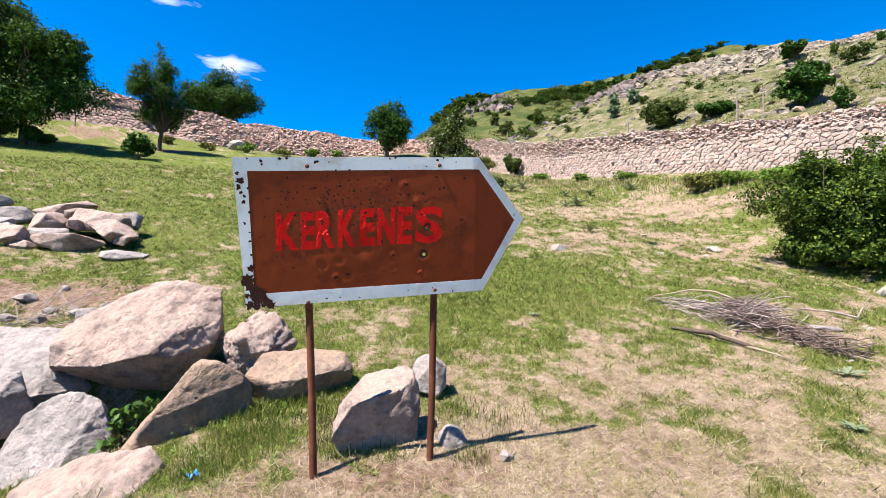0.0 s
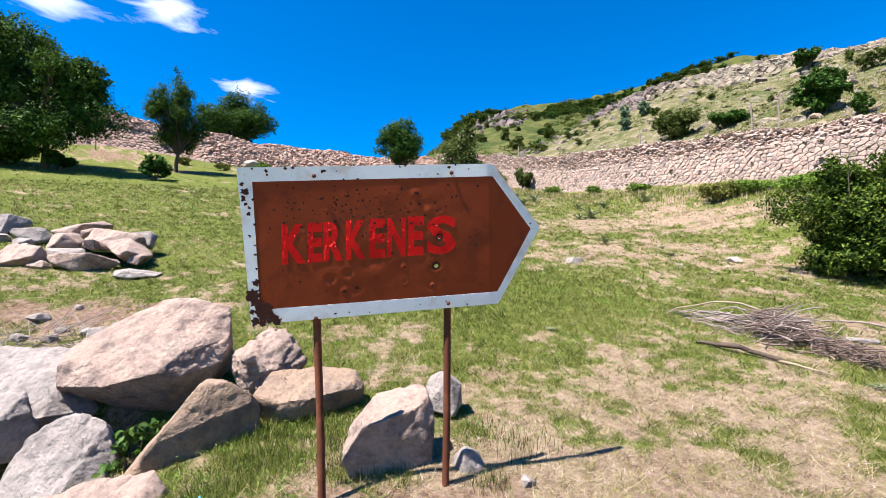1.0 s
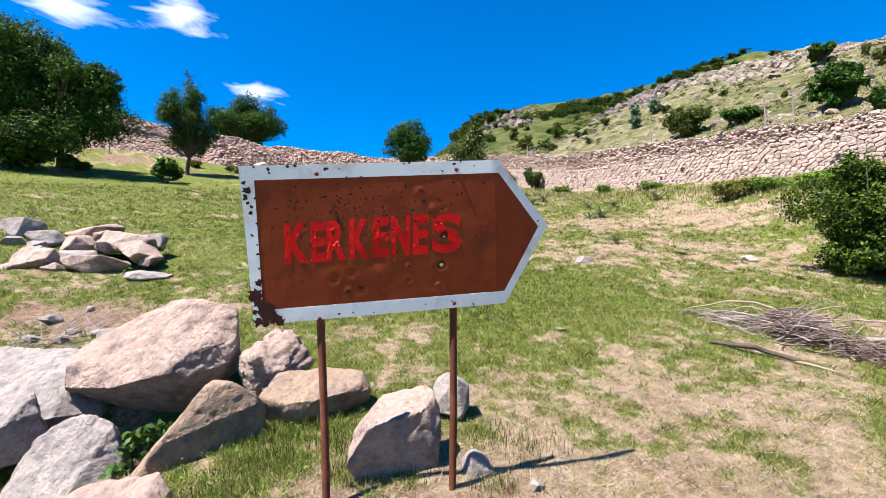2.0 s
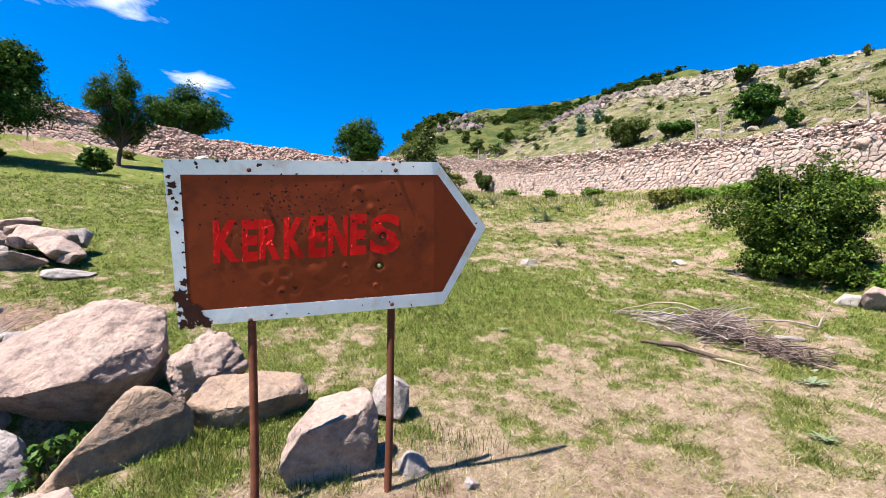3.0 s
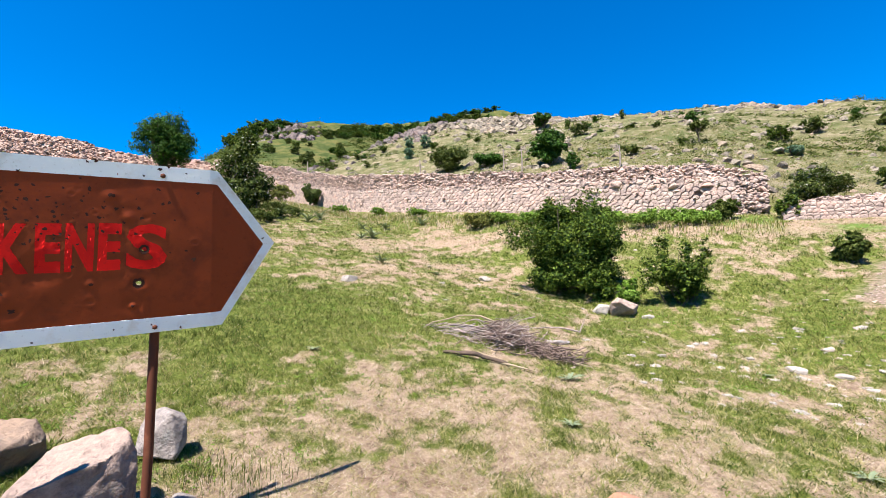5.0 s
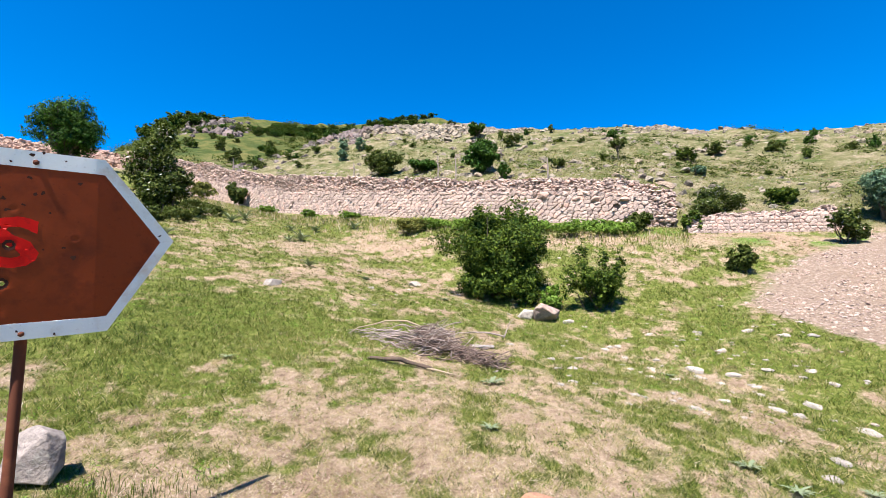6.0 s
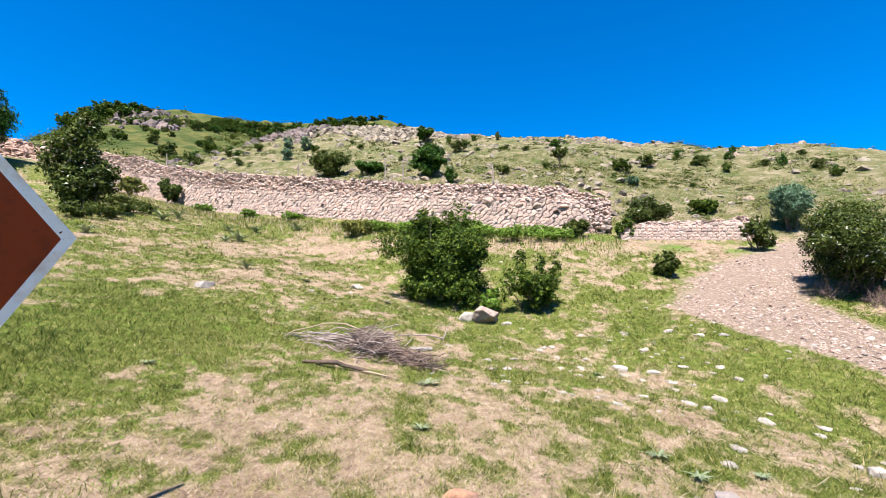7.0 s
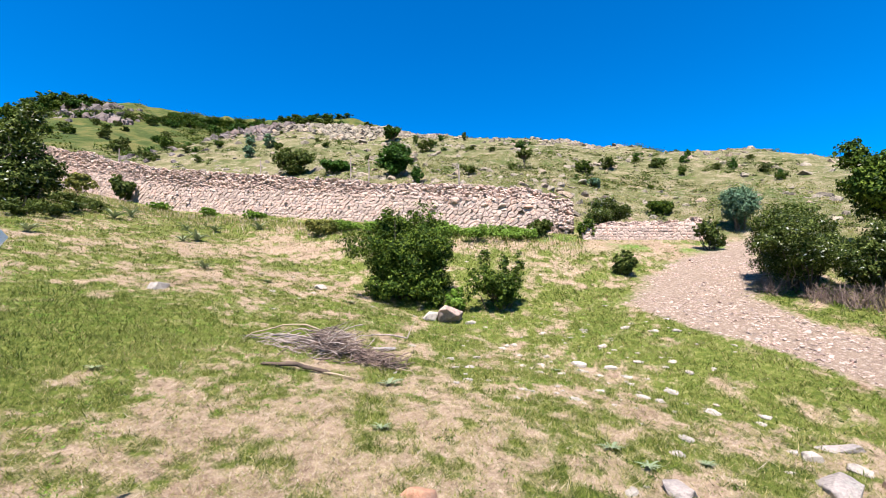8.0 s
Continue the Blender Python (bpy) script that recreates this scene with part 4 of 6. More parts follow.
# the big bush on the meadow and its neighbours
plant("bush", "dense leafy green bush growing alone on the meadow", "bush", 5.85, 6.45, lobed(R(1), 0.95, 0.88, 1.0, 0.0, 40, 0.20, 0.34) + [((-0.85, 0.35, 1.05), (0.40, 0.35, 0.28)), ((0, 0, 0.8), (0.7, 0.65, 0.7))] + [((0.62 * math.cos(a), 0.58 * math.sin(a), 0.28), (0.26, 0.26, 0.28)) for a in np.arange(0, 6.2, 0.7)], 54000, 0.044, LEAF_BUSH, 2, 0.022, 14)
plant("bush", "smaller straggly green bush beside the big one", "bush", 6.55, 4.85, [((-0.25, 0.1, 0.78), (0.10, 0.10, 0.42)), ((0.05, -0.1, 0.72), (0.10, 0.10, 0.40)), ((-0.45, 0.2, 0.50), (0.14, 0.14, 0.34)), ((0.30, -0.2, 0.72), (0.12, 0.10, 0.34))] + lobed(R(3), 0.55, 0.48, 0.42, 0.0, 20, 0.22, 0.40), 13000, 0.038, LEAF_BUSH, 4, 0.014, 16)
plant("shrub", "low dark green weeds at the foot of the bushes", "plant", 6.0, 5.35, lobed(R(5), 0.30, 0.25, 0.22, 0.0, 6), 2200, 0.055, LEAF_FRESH, 6, 0.008, 5)
plant("shrub", "low leafy weeds beneath the big bush", "plant", 5.75, 5.75, lobed(R(7), 0.34, 0.25, 0.24, 0.0, 6), 2200, 0.055, LEAF_BUSH, 8, 0.008, 5)
plant("bush", "small round dark bush beside the track", "bush", 9.83, 4.05, lobed(R(9), 0.32, 0.32, 0.33, 0.0, 8), 4500, 0.05, LEAF_SCRUB, 10, 0.012, 6)
# flowering bushes along the track
plant("hawthorn_bush", "dark flowering hawthorn bush hanging over the track", "bush", 10.35, 1.2, lobed(R(11), 1.15, 1.0, 0.75, 0.12, 34, 0.2, 0.36), 52000, 0.038, LEAF_FLOWER, 12, 0.018, 30)
plant("hawthorn_bush", "flowering hawthorn bush with bare lower twigs beside the track", "bush", 10.2, 0.15, lobed(R(13), 0.95, 0.95, 0.60, 0.12, 30, 0.2, 0.36), 40000, 0.038, LEAF_FLOWER, 14, 0.016, 34)
plant("tree", "dark leafy tree standing behind the hawthorn bushes", "tree", 15.4, -0.15, lobed(R(15), 1.2, 1.15, 0.95, 0.5, 16) + [((0.1, 0.75, 2.45), (0.35, 0.35, 0.4))], 22000, 0.08, LEAF_BUSH, 16, 0.09, 0, 0.9)
plant("hawthorn_bush", "flowering bush standing on top of the low wall", "bush", 14.1, 6.45, lobed(R(17), 0.86, 0.7, 0.46, 0.12, 16), 13000, 0.055, LEAF_FLOWER, 18, 0.025, 8)
plant("bush", "round dark green bush behind the low wall", "bush", 16.1, 5.45, lobed(R(19), 0.47, 0.45, 0.31, 0.0, 12), 7000, 0.065, LEAF_BUSH, 20, 0.02, 7)
plant("willow_bush", "tall silvery grey-green willow bush beside the track", "bush", 16.0, 3.2, lobed(R(21), 0.62, 0.6, 0.66, 0.06, 18), 13000, 0.08, LEAF_GREY, 22, 0.03, 8, slim=0.35)
plant("hawthorn_bush", "dark bush at the end of the low wall", "bush", 13.5, 3.35, lobed(R(23), 0.42, 0.40, 0.48, 0.0, 12), 6000, 0.06, LEAF_FLOWER, 24, 0.02, 7)
plant("bush", "dark bush growing at the wall's broken end", "bush", 12.9, 6.5, lobed(R(25), 0.35, 0.35, 0.35, 0.0, 8), 3000, 0.06, LEAF_BUSH, 26, 0.015, 6)
plant("bush", "dark thorny bush at the foot of the wall", "bush", 12.0, 7.6, lobed(R(27), 0.5, 0.4, 0.35, 0.0, 8), 3500, 0.07, LEAF_SCRUB, 28, 0.015, 6)
# bushes before the north wall
plant("flowering_bush", "tall pale-flowering bush before the far wall", "bush", 0.30, 17.2, lobed(R(29), 1.15, 1.0, 1.35, 0.0, 16) + [((0.2, 0, 2.7), (0.4, 0.4, 0.6))], 15000, 0.09, LEAF_FLOWER, 30, 0.03, 10)
plant("bush", "dry olive-coloured bush on the far meadow", "bush", 7.5, 13.0, lobed(R(31), 0.75, 0.6, 0.33, 0.0, 10), 5000, 0.05, LEAF_OLIVE, 32, 0.015, 7)
plant("bush", "dark bush growing against the far wall", "bush", 3.85, 25.2, lobed(R(33), 0.75, 0.6, 0.62, 0.0, 8), 3500, 0.12, LEAF_SCRUB, 34, 0.02, 6)
plant("bush", "yellowish bush growing against the far wall", "bush", 2.6, 26.5, lobed(R(35), 0.9, 0.6, 0.55, 0.0, 8), 3500, 0.10, LEAF_OLIVE, 36, 0.02, 6)
# west: trees by the tall wall
plant("oak_tree", "large dark oak tree in front of the tall wall", "tree", -18.4, 19.4, [((m[0] - 1.7, m[1], m[2]), r) for m, r in lobed(R(37), 3.5, 3.2, 3.2, 1.3, 64, 0.17, 0.30)] + [((m[0] + 1.5, m[1] - 0.3, m[2]), r) for m, r in lobed(R(38), 1.75, 2.2, 1.75, 1.9, 34, 0.20, 0.34)] + [((-1.4, 0.2, 4.4), (2.0, 2.0, 1.9)), ((1.5, 0, 3.3), (1.2, 1.4, 1.1)), ((1.3, -0.4, 2.0), (1.7, 1.3, 0.6)), ((-0.6, -1.3, 1.5), (1.8, 1.0, 0.8)), ((2.3, -0.2, 2.2), (1.4, 1.3, 0.9)), ((0.7, -0.7, 1.3), (1.5, 1.1, 0.7)), ((0.8, -1.1, 1.6), (1.4, 1.0, 0.6)), ((-2.0, -1.2, 2.4), (1.8, 1.0, 0.9)), ((-1.4, -0.8, 0.9), (1.5, 1.0, 0.8)), ((-3.2, -0.6, 1.2), (1.6, 1.2, 1.0)), ((-4.2, -0.4, 3.0), (1.5, 1.4, 1.4))], 125000, 0.10, LEAF_OAK, 38, 0.15, 0, 1.9)
plant("bush", "dark undergrowth beneath the large oak", "bush", -19.7, 19.0, lobed(R(371), 1.6, 1.0, 0.75, 0.0, 20, 0.22, 0.36), 16000, 0.085, LEAF_OAK, 372, 0.02, 10)
plant("bush", "dark undergrowth beneath the large oak", "bush", -17.9, 19.3, lobed(R(373), 0.8, 0.8, 0.5, 0.0, 12, 0.22, 0.36), 7000, 0.075, LEAF_OAK, 374, 0.02, 8)
plant("young_tree", "slim upright young tree with loose feathery branches", "tree", -15.6, 24.4, lobed(R(39), 2.3, 2.0, 2.5, 0.6, 60, 0.13, 0.24) + [((0, 0, 5.4), (0.35, 0.35, 0.7)), ((0, 0, 3.6), (1.2, 1.1, 1.4))], 42000, 0.085, LEAF_OAK, 40, 0.10, 0, 1.5, slim=0.35, hollow=0.2)
plant("bush", "round dark bush below the young tree", "bush", -13.4, 19.6, lobed(R(41), 0.85, 0.7, 0.6, 0.0, 10), 5000, 0.10, LEAF_OAK, 42, 0.02, 7)
plant("oak_tree", "round-crowned oak tree standing behind the tall wall", "tree", -19.3, 38.5, lobed(R(43), 3.8, 3.4, 3.0, 0.9, 50, 0.18, 0.32), 52000, 0.115, LEAF_OAK, 44, 0.16, 0, 2.0, z=10.5)
plant("oak_tree", "small oak tree rising behind the wall", "tree", -30.0, 37.5, lobed(R(45), 2.0, 2.0, 1.8, 1.4, 12), 12000, 0.15, LEAF_OAK, 46, 0.2, 0, 2.0, z=11.2)
plant("oak_tree", "round leafy oak tree at the gap between the walls", "tree", -4.0, 31.5, lobed(R(47), 2.0, 1.85, 2.2, 0.1, 44, 0.18, 0.32), 36000, 0.085, LEAF_OAK, 48, 0.14, 0, 0.9)

def bare_twigs(x, y, wide, high, count, seed):
    """A dead leafless shrub: fine brown twigs rising and forking from the ground."""
    rng = np.random.RandomState(seed)
    foot = new("dead_shrub")
    foot.matrix_world = pose(x, y, land_at(x, y) - 0.02)
    many = []
    for _ in range(count):
        a, lean = rng.uniform(0, 6.283), rng.uniform(0.1, 1.0)
        stem = wander(rng, (rng.normal(0, wide * 0.35), rng.normal(0, wide * 0.35), 0), (math.cos(a) * lean, math.sin(a) * lean, 1), high * rng.uniform(0.5, 1.1), 7, 0.16)
        many.append((stem, np.linspace(0.008, 0.002, 8)))
        for _ in range(3):
            k = rng.randint(2, 6)
            many.append((wander(rng, stem[k], rng.normal(0, 0.7, 3) + np.array([0, 0, 0.5]), high * rng.uniform(0.15, 0.4), 4, 0.2), np.linspace(0.004, 0.0015, 5)))
    part("branchwork", tubes("branchwork", many, DARKWOOD, 4), foot)
    return tagged(foot, "leafless brown dead shrub tangled below the hawthorn", "shrub", "dead shrubs")


for k, (x, y, w, h, n) in enumerate(((9.7, 0.85, 0.30, 0.42, 34), (9.65, 0.5, 0.35, 0.46, 44), (9.7, 0.05, 0.36, 0.48, 40), (9.75, -0.45, 0.36, 0.45, 36), (9.8, 1.5, 0.22, 0.5, 26))):
    bare_twigs(x, y, w, h, n, 960 + k)

# ---- the sign ----


def paint_material(name, base, worn, wear, rust=0.0, rough=0.55, bumps=0.3, gloss=0.3, grain=6.0):
    mat, nt, b = material(name)
    big, fine, grit = noise_of(nt, grain, 6, 0.65), noise_of(nt, 60, 6, 0.7), noise_of(nt, 3.0, 3)
    col = mix(nt, ramp(nt, big, (wear, (0, 0, 0)), (wear + 0.14, (1, 1, 1))), base, worn)
    col = mix(nt, ramp(nt, grit, (0.35, (0.25, 0.25, 0.25)), (0.7, (0, 0, 0))), col, tuple(0.75 * c for c in base))
    col = mix(nt, ramp(nt, fine, (0.60, (0, 0, 0)), (0.72, (0.55, 0.55, 0.55))), col, tuple(0.5 * c for c in worn))
    col = mix(nt, ramp(nt, noise_of(nt, 140, 4, 0.7), (0.62, (0, 0, 0)), (0.72, (0.35, 0.35, 0.35))), col, tuple(min(1.0, 1.6 * c) for c in base))
    if rust:
        col = mix(nt, ramp(nt, noise_of(nt, 22, 7, 0.72), (0.70 - rust, (0, 0, 0)), (0.76 - rust, (1, 1, 1))), col, (0.13, 0.045, 0.018))
    nt.links.new(col, b.inputs["Base Color"])
    b.inputs["Roughness"].default_value = rough
    b.inputs["Specular IOR Level"].default_value = gloss
    bump(nt, b, maths(nt, "ADD", maths(nt, "MULTIPLY", fine, 0.3), big), bumps, 0.004)
    return mat


BROWN = paint_material("brown sign paint", (0.225, 0.037, 0.010), (0.150, 0.026, 0.009), 0.50, 0.03, 0.5, 0.3, 0.14)
WHITE = paint_material("white border paint", (0.79, 0.78, 0.78), (0.66, 0.56, 0.49), 0.54, 0.02, 0.5)
RED = paint_material("red letter paint", (0.66, 0.010, 0.008), (0.42, 0.012, 0.010), 0.52, 0.0, 0.55, 0.06, 0.10, 22.0)
RUST = paint_material("rusted steel", (0.090, 0.025, 0.011), (0.164, 0.053, 0.025), 0.50, 0.0, 0.85, 0.6)
SCAB = paint_material("bare rust", (0.049, 0.014, 0.008), (0.082, 0.029, 0.015), 0.55, 0.0, 0.9, 0.8)

BOARD = Matrix(((0.9816, 0.0315, 0.1884, -0.138), (0.191, -0.162, -0.9681, 2.108), (0.0, 0.9863, -0.165, 1.637), (0, 0, 0, 1)))
OUTER = [(-0.797, 0.266), (0.302, 0.316), (0.560, 0.026), (0.356, -0.335), (-0.758, -0.408)]
INNER = [(-0.737, 0.209), (0.304, 0.260), (0.510, 0.018), (0.348, -0.277), (-0.720, -0.342)]
HOLES = [(0.063, -0.020, 0.0085), (0.051, -0.153, 0.0095)]
DENTS = [(-0.05, 0.175, 0.026, 0.0018), (-0.097, -0.157, 0.020, 0.0018), (-0.421, -0.210, 0.026, -0.0024), (-0.345, -0.185, 0.024, -0.0021), (-0.31, -0.251, 0.030, -0.0018), (-0.36, -0.262, 0.022, 0.0018),
         (0.036, -0.242, 0.015, 0.0036), (0.051, -0.153, 0.026, -0.0024), (0.063, -0.02, 0.024, -0.0018), (0.01, 0.10, 0.025, 0.0024), (-0.24, -0.11, 0.06, -0.0036)]

POCK = np.random.RandomState(63)
DENTS += [(POCK.normal(-0.30, 0.22), POCK.normal(0.06, 0.12), POCK.uniform(0.007, 0.014), POCK.uniform(-0.0016, 0.0012)) for _ in range(55)]


def warp(u, v):
    """How far the sheet stands out of its plane: gentle waves, shot dents, the arrow head bent back."""
    w = 0.004 * np.sin(3.1 * u + 1.2) * np.cos(4.2 * v) + 0.003 * (fbm(u * 6 + 9, v * 6, 61, 3) - 0.5)
    for du, dv, r, h in DENTS:
        q = ((u - du) ** 2 + (v - dv) ** 2) / r ** 2
        w = w + h * (1 - 1.6 * q) * np.exp(-q)
    return w - 0.17 * np.clip(u - 0.298 + 0.04 * v, 0, 1)


def inside(u, v, poly):
    ok = np.zeros(u.shape, bool)
    for (x0, y0), (x1, y1) in zip(poly, poly[1:] + poly[:1]):
        cross = ((y0 > v) != (y1 > v)) & (u < (x1 - x0) * (v - y0) / (y1 - y0 + 1e-12) + x0)
        ok ^= cross
    return ok


def sheet_mesh():
    u, v = np.meshgrid(np.linspace(-0.80, 0.55, 338), np.linspace(-0.43, 0.33, 190), indexing="ij")
    mid = [(0.5 * (a[0] + b[0]), 0.5 * (a[1] + b[1])) for a, b in zip(OUTER, INNER)]
    m = v.shape[1]
    i, j = np.meshgrid(np.arange(u.shape[0] - 1), np.arange(m - 1), indexing="ij")
    cu, cv = (u[:-1, :-1] + u[1:, 1:]) / 2, (v[:-1, :-1] + v[1:, 1:]) / 2
    keep = inside(cu, cv, mid)
    for hu, hv, r in HOLES:
        keep &= (cu - hu) ** 2 + (cv - hv) ** 2 > r ** 2
    faces = np.stack([i * m + j, (i + 1) * m + j, (i + 1) * m + j + 1, i * m + j + 1], -1)[keep]
    used, inv = np.unique(faces, return_inverse=True)
    verts = np.stack([u, v, warp(u, v)], -1).reshape(-1, 3)[used]
    return mesh_of("panel", verts, inv.reshape(-1, 4), BROWN)


def border_mesh():
    """The white frame: a folded strip round the panel, 1 mm proud, with a turned-back edge."""
    verts, faces = [], []
    for k in range(5):
        a, b, c, d = OUTER[k], OUTER[(k + 1) % 5], INNER[(k + 1) % 5], INNER[k]
        steps = 40
        base = len(verts)
        for t in np.linspace(0, 1, steps + 1):
            o = (1 - t) * np.array(a) + t * np.array(b)
            i = (1 - t) * np.array(d) + t * np.array(c)
            jag = 0.0012 * (random.random() - 0.5)
            wi, wo = float(warp(np.array(i[0]), np.array(i[1]))), float(warp(np.array(o[0]), np.array(o[1])))
            verts += [(*i, wi + 0.0008), (i[0], i[1] + jag, wi + 0.0012), (*o, wo + 0.0012), (o[0], o[1] + jag, wo - 0.018)]
        for s in range(steps):
            q = base + 4 * s
            faces += [(q + n, q + n + 1, q + n + 5, q + n + 4) for n in range(3)]
    me = mesh_of("border", verts, np.array(faces), WHITE)
    me.polygons.foreach_set("use_smooth", np.zeros(len(me.polygons), bool))
    return me


def blot(verts, faces, u, v, r, rng, lift, aspect=1.0, turn=0.0, points=11):
    """An irregular flat chip of missing paint."""
    base = len(verts)
    ang = np.linspace(0, 2 * np.pi, points, endpoint=False)
    rad = r * rng.uniform(0.5, 1.3, points)
    pu, pv = np.cos(ang) * rad, np.sin(ang) * rad * aspect
    cu, cv = u + pu * math.cos(turn) - pv * math.sin(turn), v + pu * math.sin(turn) + pv * math.cos(turn)
    verts.append((u, v, float(warp(np.array(u), np.array(v))) + lift))
    for x, y in zip(cu, cv):
        verts.append((x, y, float(warp(np.array(x), np.array(y))) + lift))
    for k in range(points):
        faces.append((base, base + 1 + k, base + 1 + (k + 1) % points))


def build_sign():
    rng = np.random.RandomState(12)
    sign = new("road_sign")
    sign.matrix_world = pose(-0.32, 2.15, 0.44)
    inv = sign.matrix_world.inverted()
    place = inv @ BOARD
    panel = part("panel", sheet_mesh(), sign, "dented brown sheet-metal panel peppered with shot marks", place)
    thick = panel.modifiers.new("thickness", "SOLIDIFY")
    thick.thickness, thick.offset = 0.0018, -1
    part("border", border_mesh(), panel, "white painted border with rust chips")
    # hand-painted word
    boxes = [("K", -0.624, -0.524, -0.141, 0.033), ("E", -0.515, -0.455, -0.135, 0.039), ("R", -0.451, -0.366, -0.128, 0.045), ("K", -0.352, -0.266, -0.122, 0.053),
             ("E", -0.252, -0.182, -0.116, 0.060), ("N", -0.172, -0.090, -0.110, 0.067), ("E", -0.079, -0.009, -0.104, 0.073), ("S", 0.006, 0.140, -0.098, 0.078)]
    for ch, u0, u1, v0, v1 in boxes:
        font = bpy.data.curves.new("letter", "FONT")
        font.body, font.offset, font.resolution_u = ch, 0.03 if ch == "S" else 0.045, 3
        tmp = new("letter", font)
        deps = bpy.context.evaluated_depsgraph_get()
        me = bpy.data.meshes.new_from_object(tmp.evaluated_get(deps))
        bpy.data.objects.remove(tmp)
        bm = bmesh.new()
        bm.from_mesh(me)
        bmesh.ops.triangulate(bm, faces=bm.faces)
        for _ in range(5):
            bmesh.ops.subdivide_edges(bm, edges=[e for e in bm.edges if e.calc_length() > 0.04], cuts=1)
            bmesh.ops.triangulate(bm, faces=bm.faces)
        lo = Vector((min(v.co.x for v in bm.verts), min(v.co.y for v in bm.verts)))
        hi = Vector((max(v.co.x for v in bm.verts), max(v.co.y for v in bm.verts)))
        for v in bm.verts:
            fu, fv = (v.co.x - lo.x) / (hi.x - lo.x), (v.co.y - lo.y) / (hi.y - lo.y)
            wob = 0.0005
            u = u0 + fu * (u1 - u0) + rng.normal(0, wob)
            w = v0 + fv * (v1 - v0) + 0.055 * (fu - 0.5) * (u1 - u0) + rng.normal(0, wob)
            v.co = (u, w, float(warp(np.array(u), np.array(w))) + 0.0012)
        me2 = from_bm(bm, "letter", RED)
        part("letter", me2, panel, "hand-painted red letter, chipped and faded")
    # shot marks and chips
    verts, faces = [], []
    n = 0
    while n < 140:
        u, v = rng.normal(-0.33, 0.20), rng.normal(0.10, 0.075)
        if not (-0.71 < u < 0.28 and -0.10 < v < 0.235):
            continue
        blot(verts, faces, u, v, rng.uniform(0.003, 0.0078), rng, 0.0016, rng.uniform(0.5, 1.0), rng.uniform(0, 3), 8)
        n += 1
    for u, v, r in ((-0.045, 0.178, 0.010), (0.05, 0.10, 0.009), (0.235, 0.215, 0.008), (0.205, -0.02, 0.007), (0.235, -0.055, 0.010), (-0.42, -0.23, 0.006), (-0.305, -0.25, 0.010), (-0.36, -0.265, 0.012), (-0.335, -0.19, 0.007), (0.036, -0.242, 0.007), (-0.095, -0.157, 0.009), (-0.55, -0.22, 0.005), (-0.62, -0.17, 0.005), (0.15, -0.03, 0.004), (0.16, 0.10, 0.004), (0.10, 0.215, 0.007)):
        blot(verts, faces, u, v, r, rng, 0.0016, 0.8)
    for hu, hv, r in HOLES:
        for k in range(22):
            a = k / 22 * 6.283
            blot(verts, faces, hu + math.cos(a) * r * 1.55, hv + math.sin(a) * r * 1.55, r * 0.62, rng, 0.0028, 1, 0, 6)
    marks = part("shot_scarring", mesh_of("shot_scarring", verts, np.array(faces), SCAB, flat=True), panel, "dark rusty shot marks")
    tagged(marks, kind="stuff")
    # rust on the border
    verts, faces = [], []
    top = lambda u: 0.285 + (u + 0.79) * 0.045
    for u, dv, r in ((-0.735, -0.02, 0.006), (-0.68, -0.028, 0.008), (-0.675, -0.045, 0.006), (-0.60, -0.02, 0.008), (-0.57, -0.018, 0.008), (-0.445, -0.034, 0.010), (-0.39, -0.035, 0.004), (-0.30, -0.07, 0.006), (-0.36, -0.072, 0.006), (-0.12, -0.02, 0.006), (-0.095, -0.014, 0.007), (0.10, -0.028, 0.008), (0.13, -0.015, 0.006), (0.05, -0.055, 0.005), (0.19, -0.035, 0.005)):
        blot(verts, faces, u, top(u) + dv - 0.005, r, rng, 0.0062, 0.8, rng.uniform(0, 3))
    for v, off, r in ((0.20, 0.010, 0.011), (0.165, 0.018, 0.017), (0.140, 0.012, 0.014), (0.175, 0.028, 0.010), (0.115, 0.020, 0.009), (0.10, 0.035, 0.009), (0.075, 0.028, 0.010), (0.135, 0.05, 0.007), (0.03, 0.05, 0.008), (-0.02, 0.028, 0.007), (-0.06, 0.045, 0.005), (-0.10, 0.042, 0.008), (-0.16, 0.045, 0.006), (-0.225, 0.035, 0.016), (-0.215, 0.048, 0.012)):
        blot(verts, faces, -0.79 + (0.268 - v) * 0.037 + off, v, r, rng, 0.0062, 0.8, rng.uniform(0, 3))
    for u, v, r in ((-0.745, -0.275, 0.030), (-0.735, -0.305, 0.030), (-0.72, -0.335, 0.035), (-0.70, -0.365, 0.034), (-0.668, -0.380, 0.030), (-0.74, -0.395, 0.020), (-0.645, -0.392, 0.018), (-0.752, -0.350, 0.014), (-0.71, -0.40, 0.018), (-0.688, -0.33, 0.02)):
        blot(verts, faces, u, v, r, rng, 0.0062 + 0.0004 * rng.rand(), 0.9, rng.uniform(0, 3), 21)
    for u, v, r in ((-0.40, -0.365, 0.007), (-0.34, -0.36, 0.005), (-0.25, -0.362, 0.005), (-0.02, -0.33, 0.004), (0.10, -0.318, 0.005), (0.20, -0.335, 0.006), (0.506, 0.045, 0.006)):
        blot(verts, faces, u, v, r, rng, 0.0062, 0.7, rng.uniform(0, 3))
    flakes = part("flaked_rust", mesh_of("rust_patch", verts, np.array(faces), SCAB, flat=True), panel, "dark rust where the white paint has flaked")
    tagged(flakes, kind="stuff")
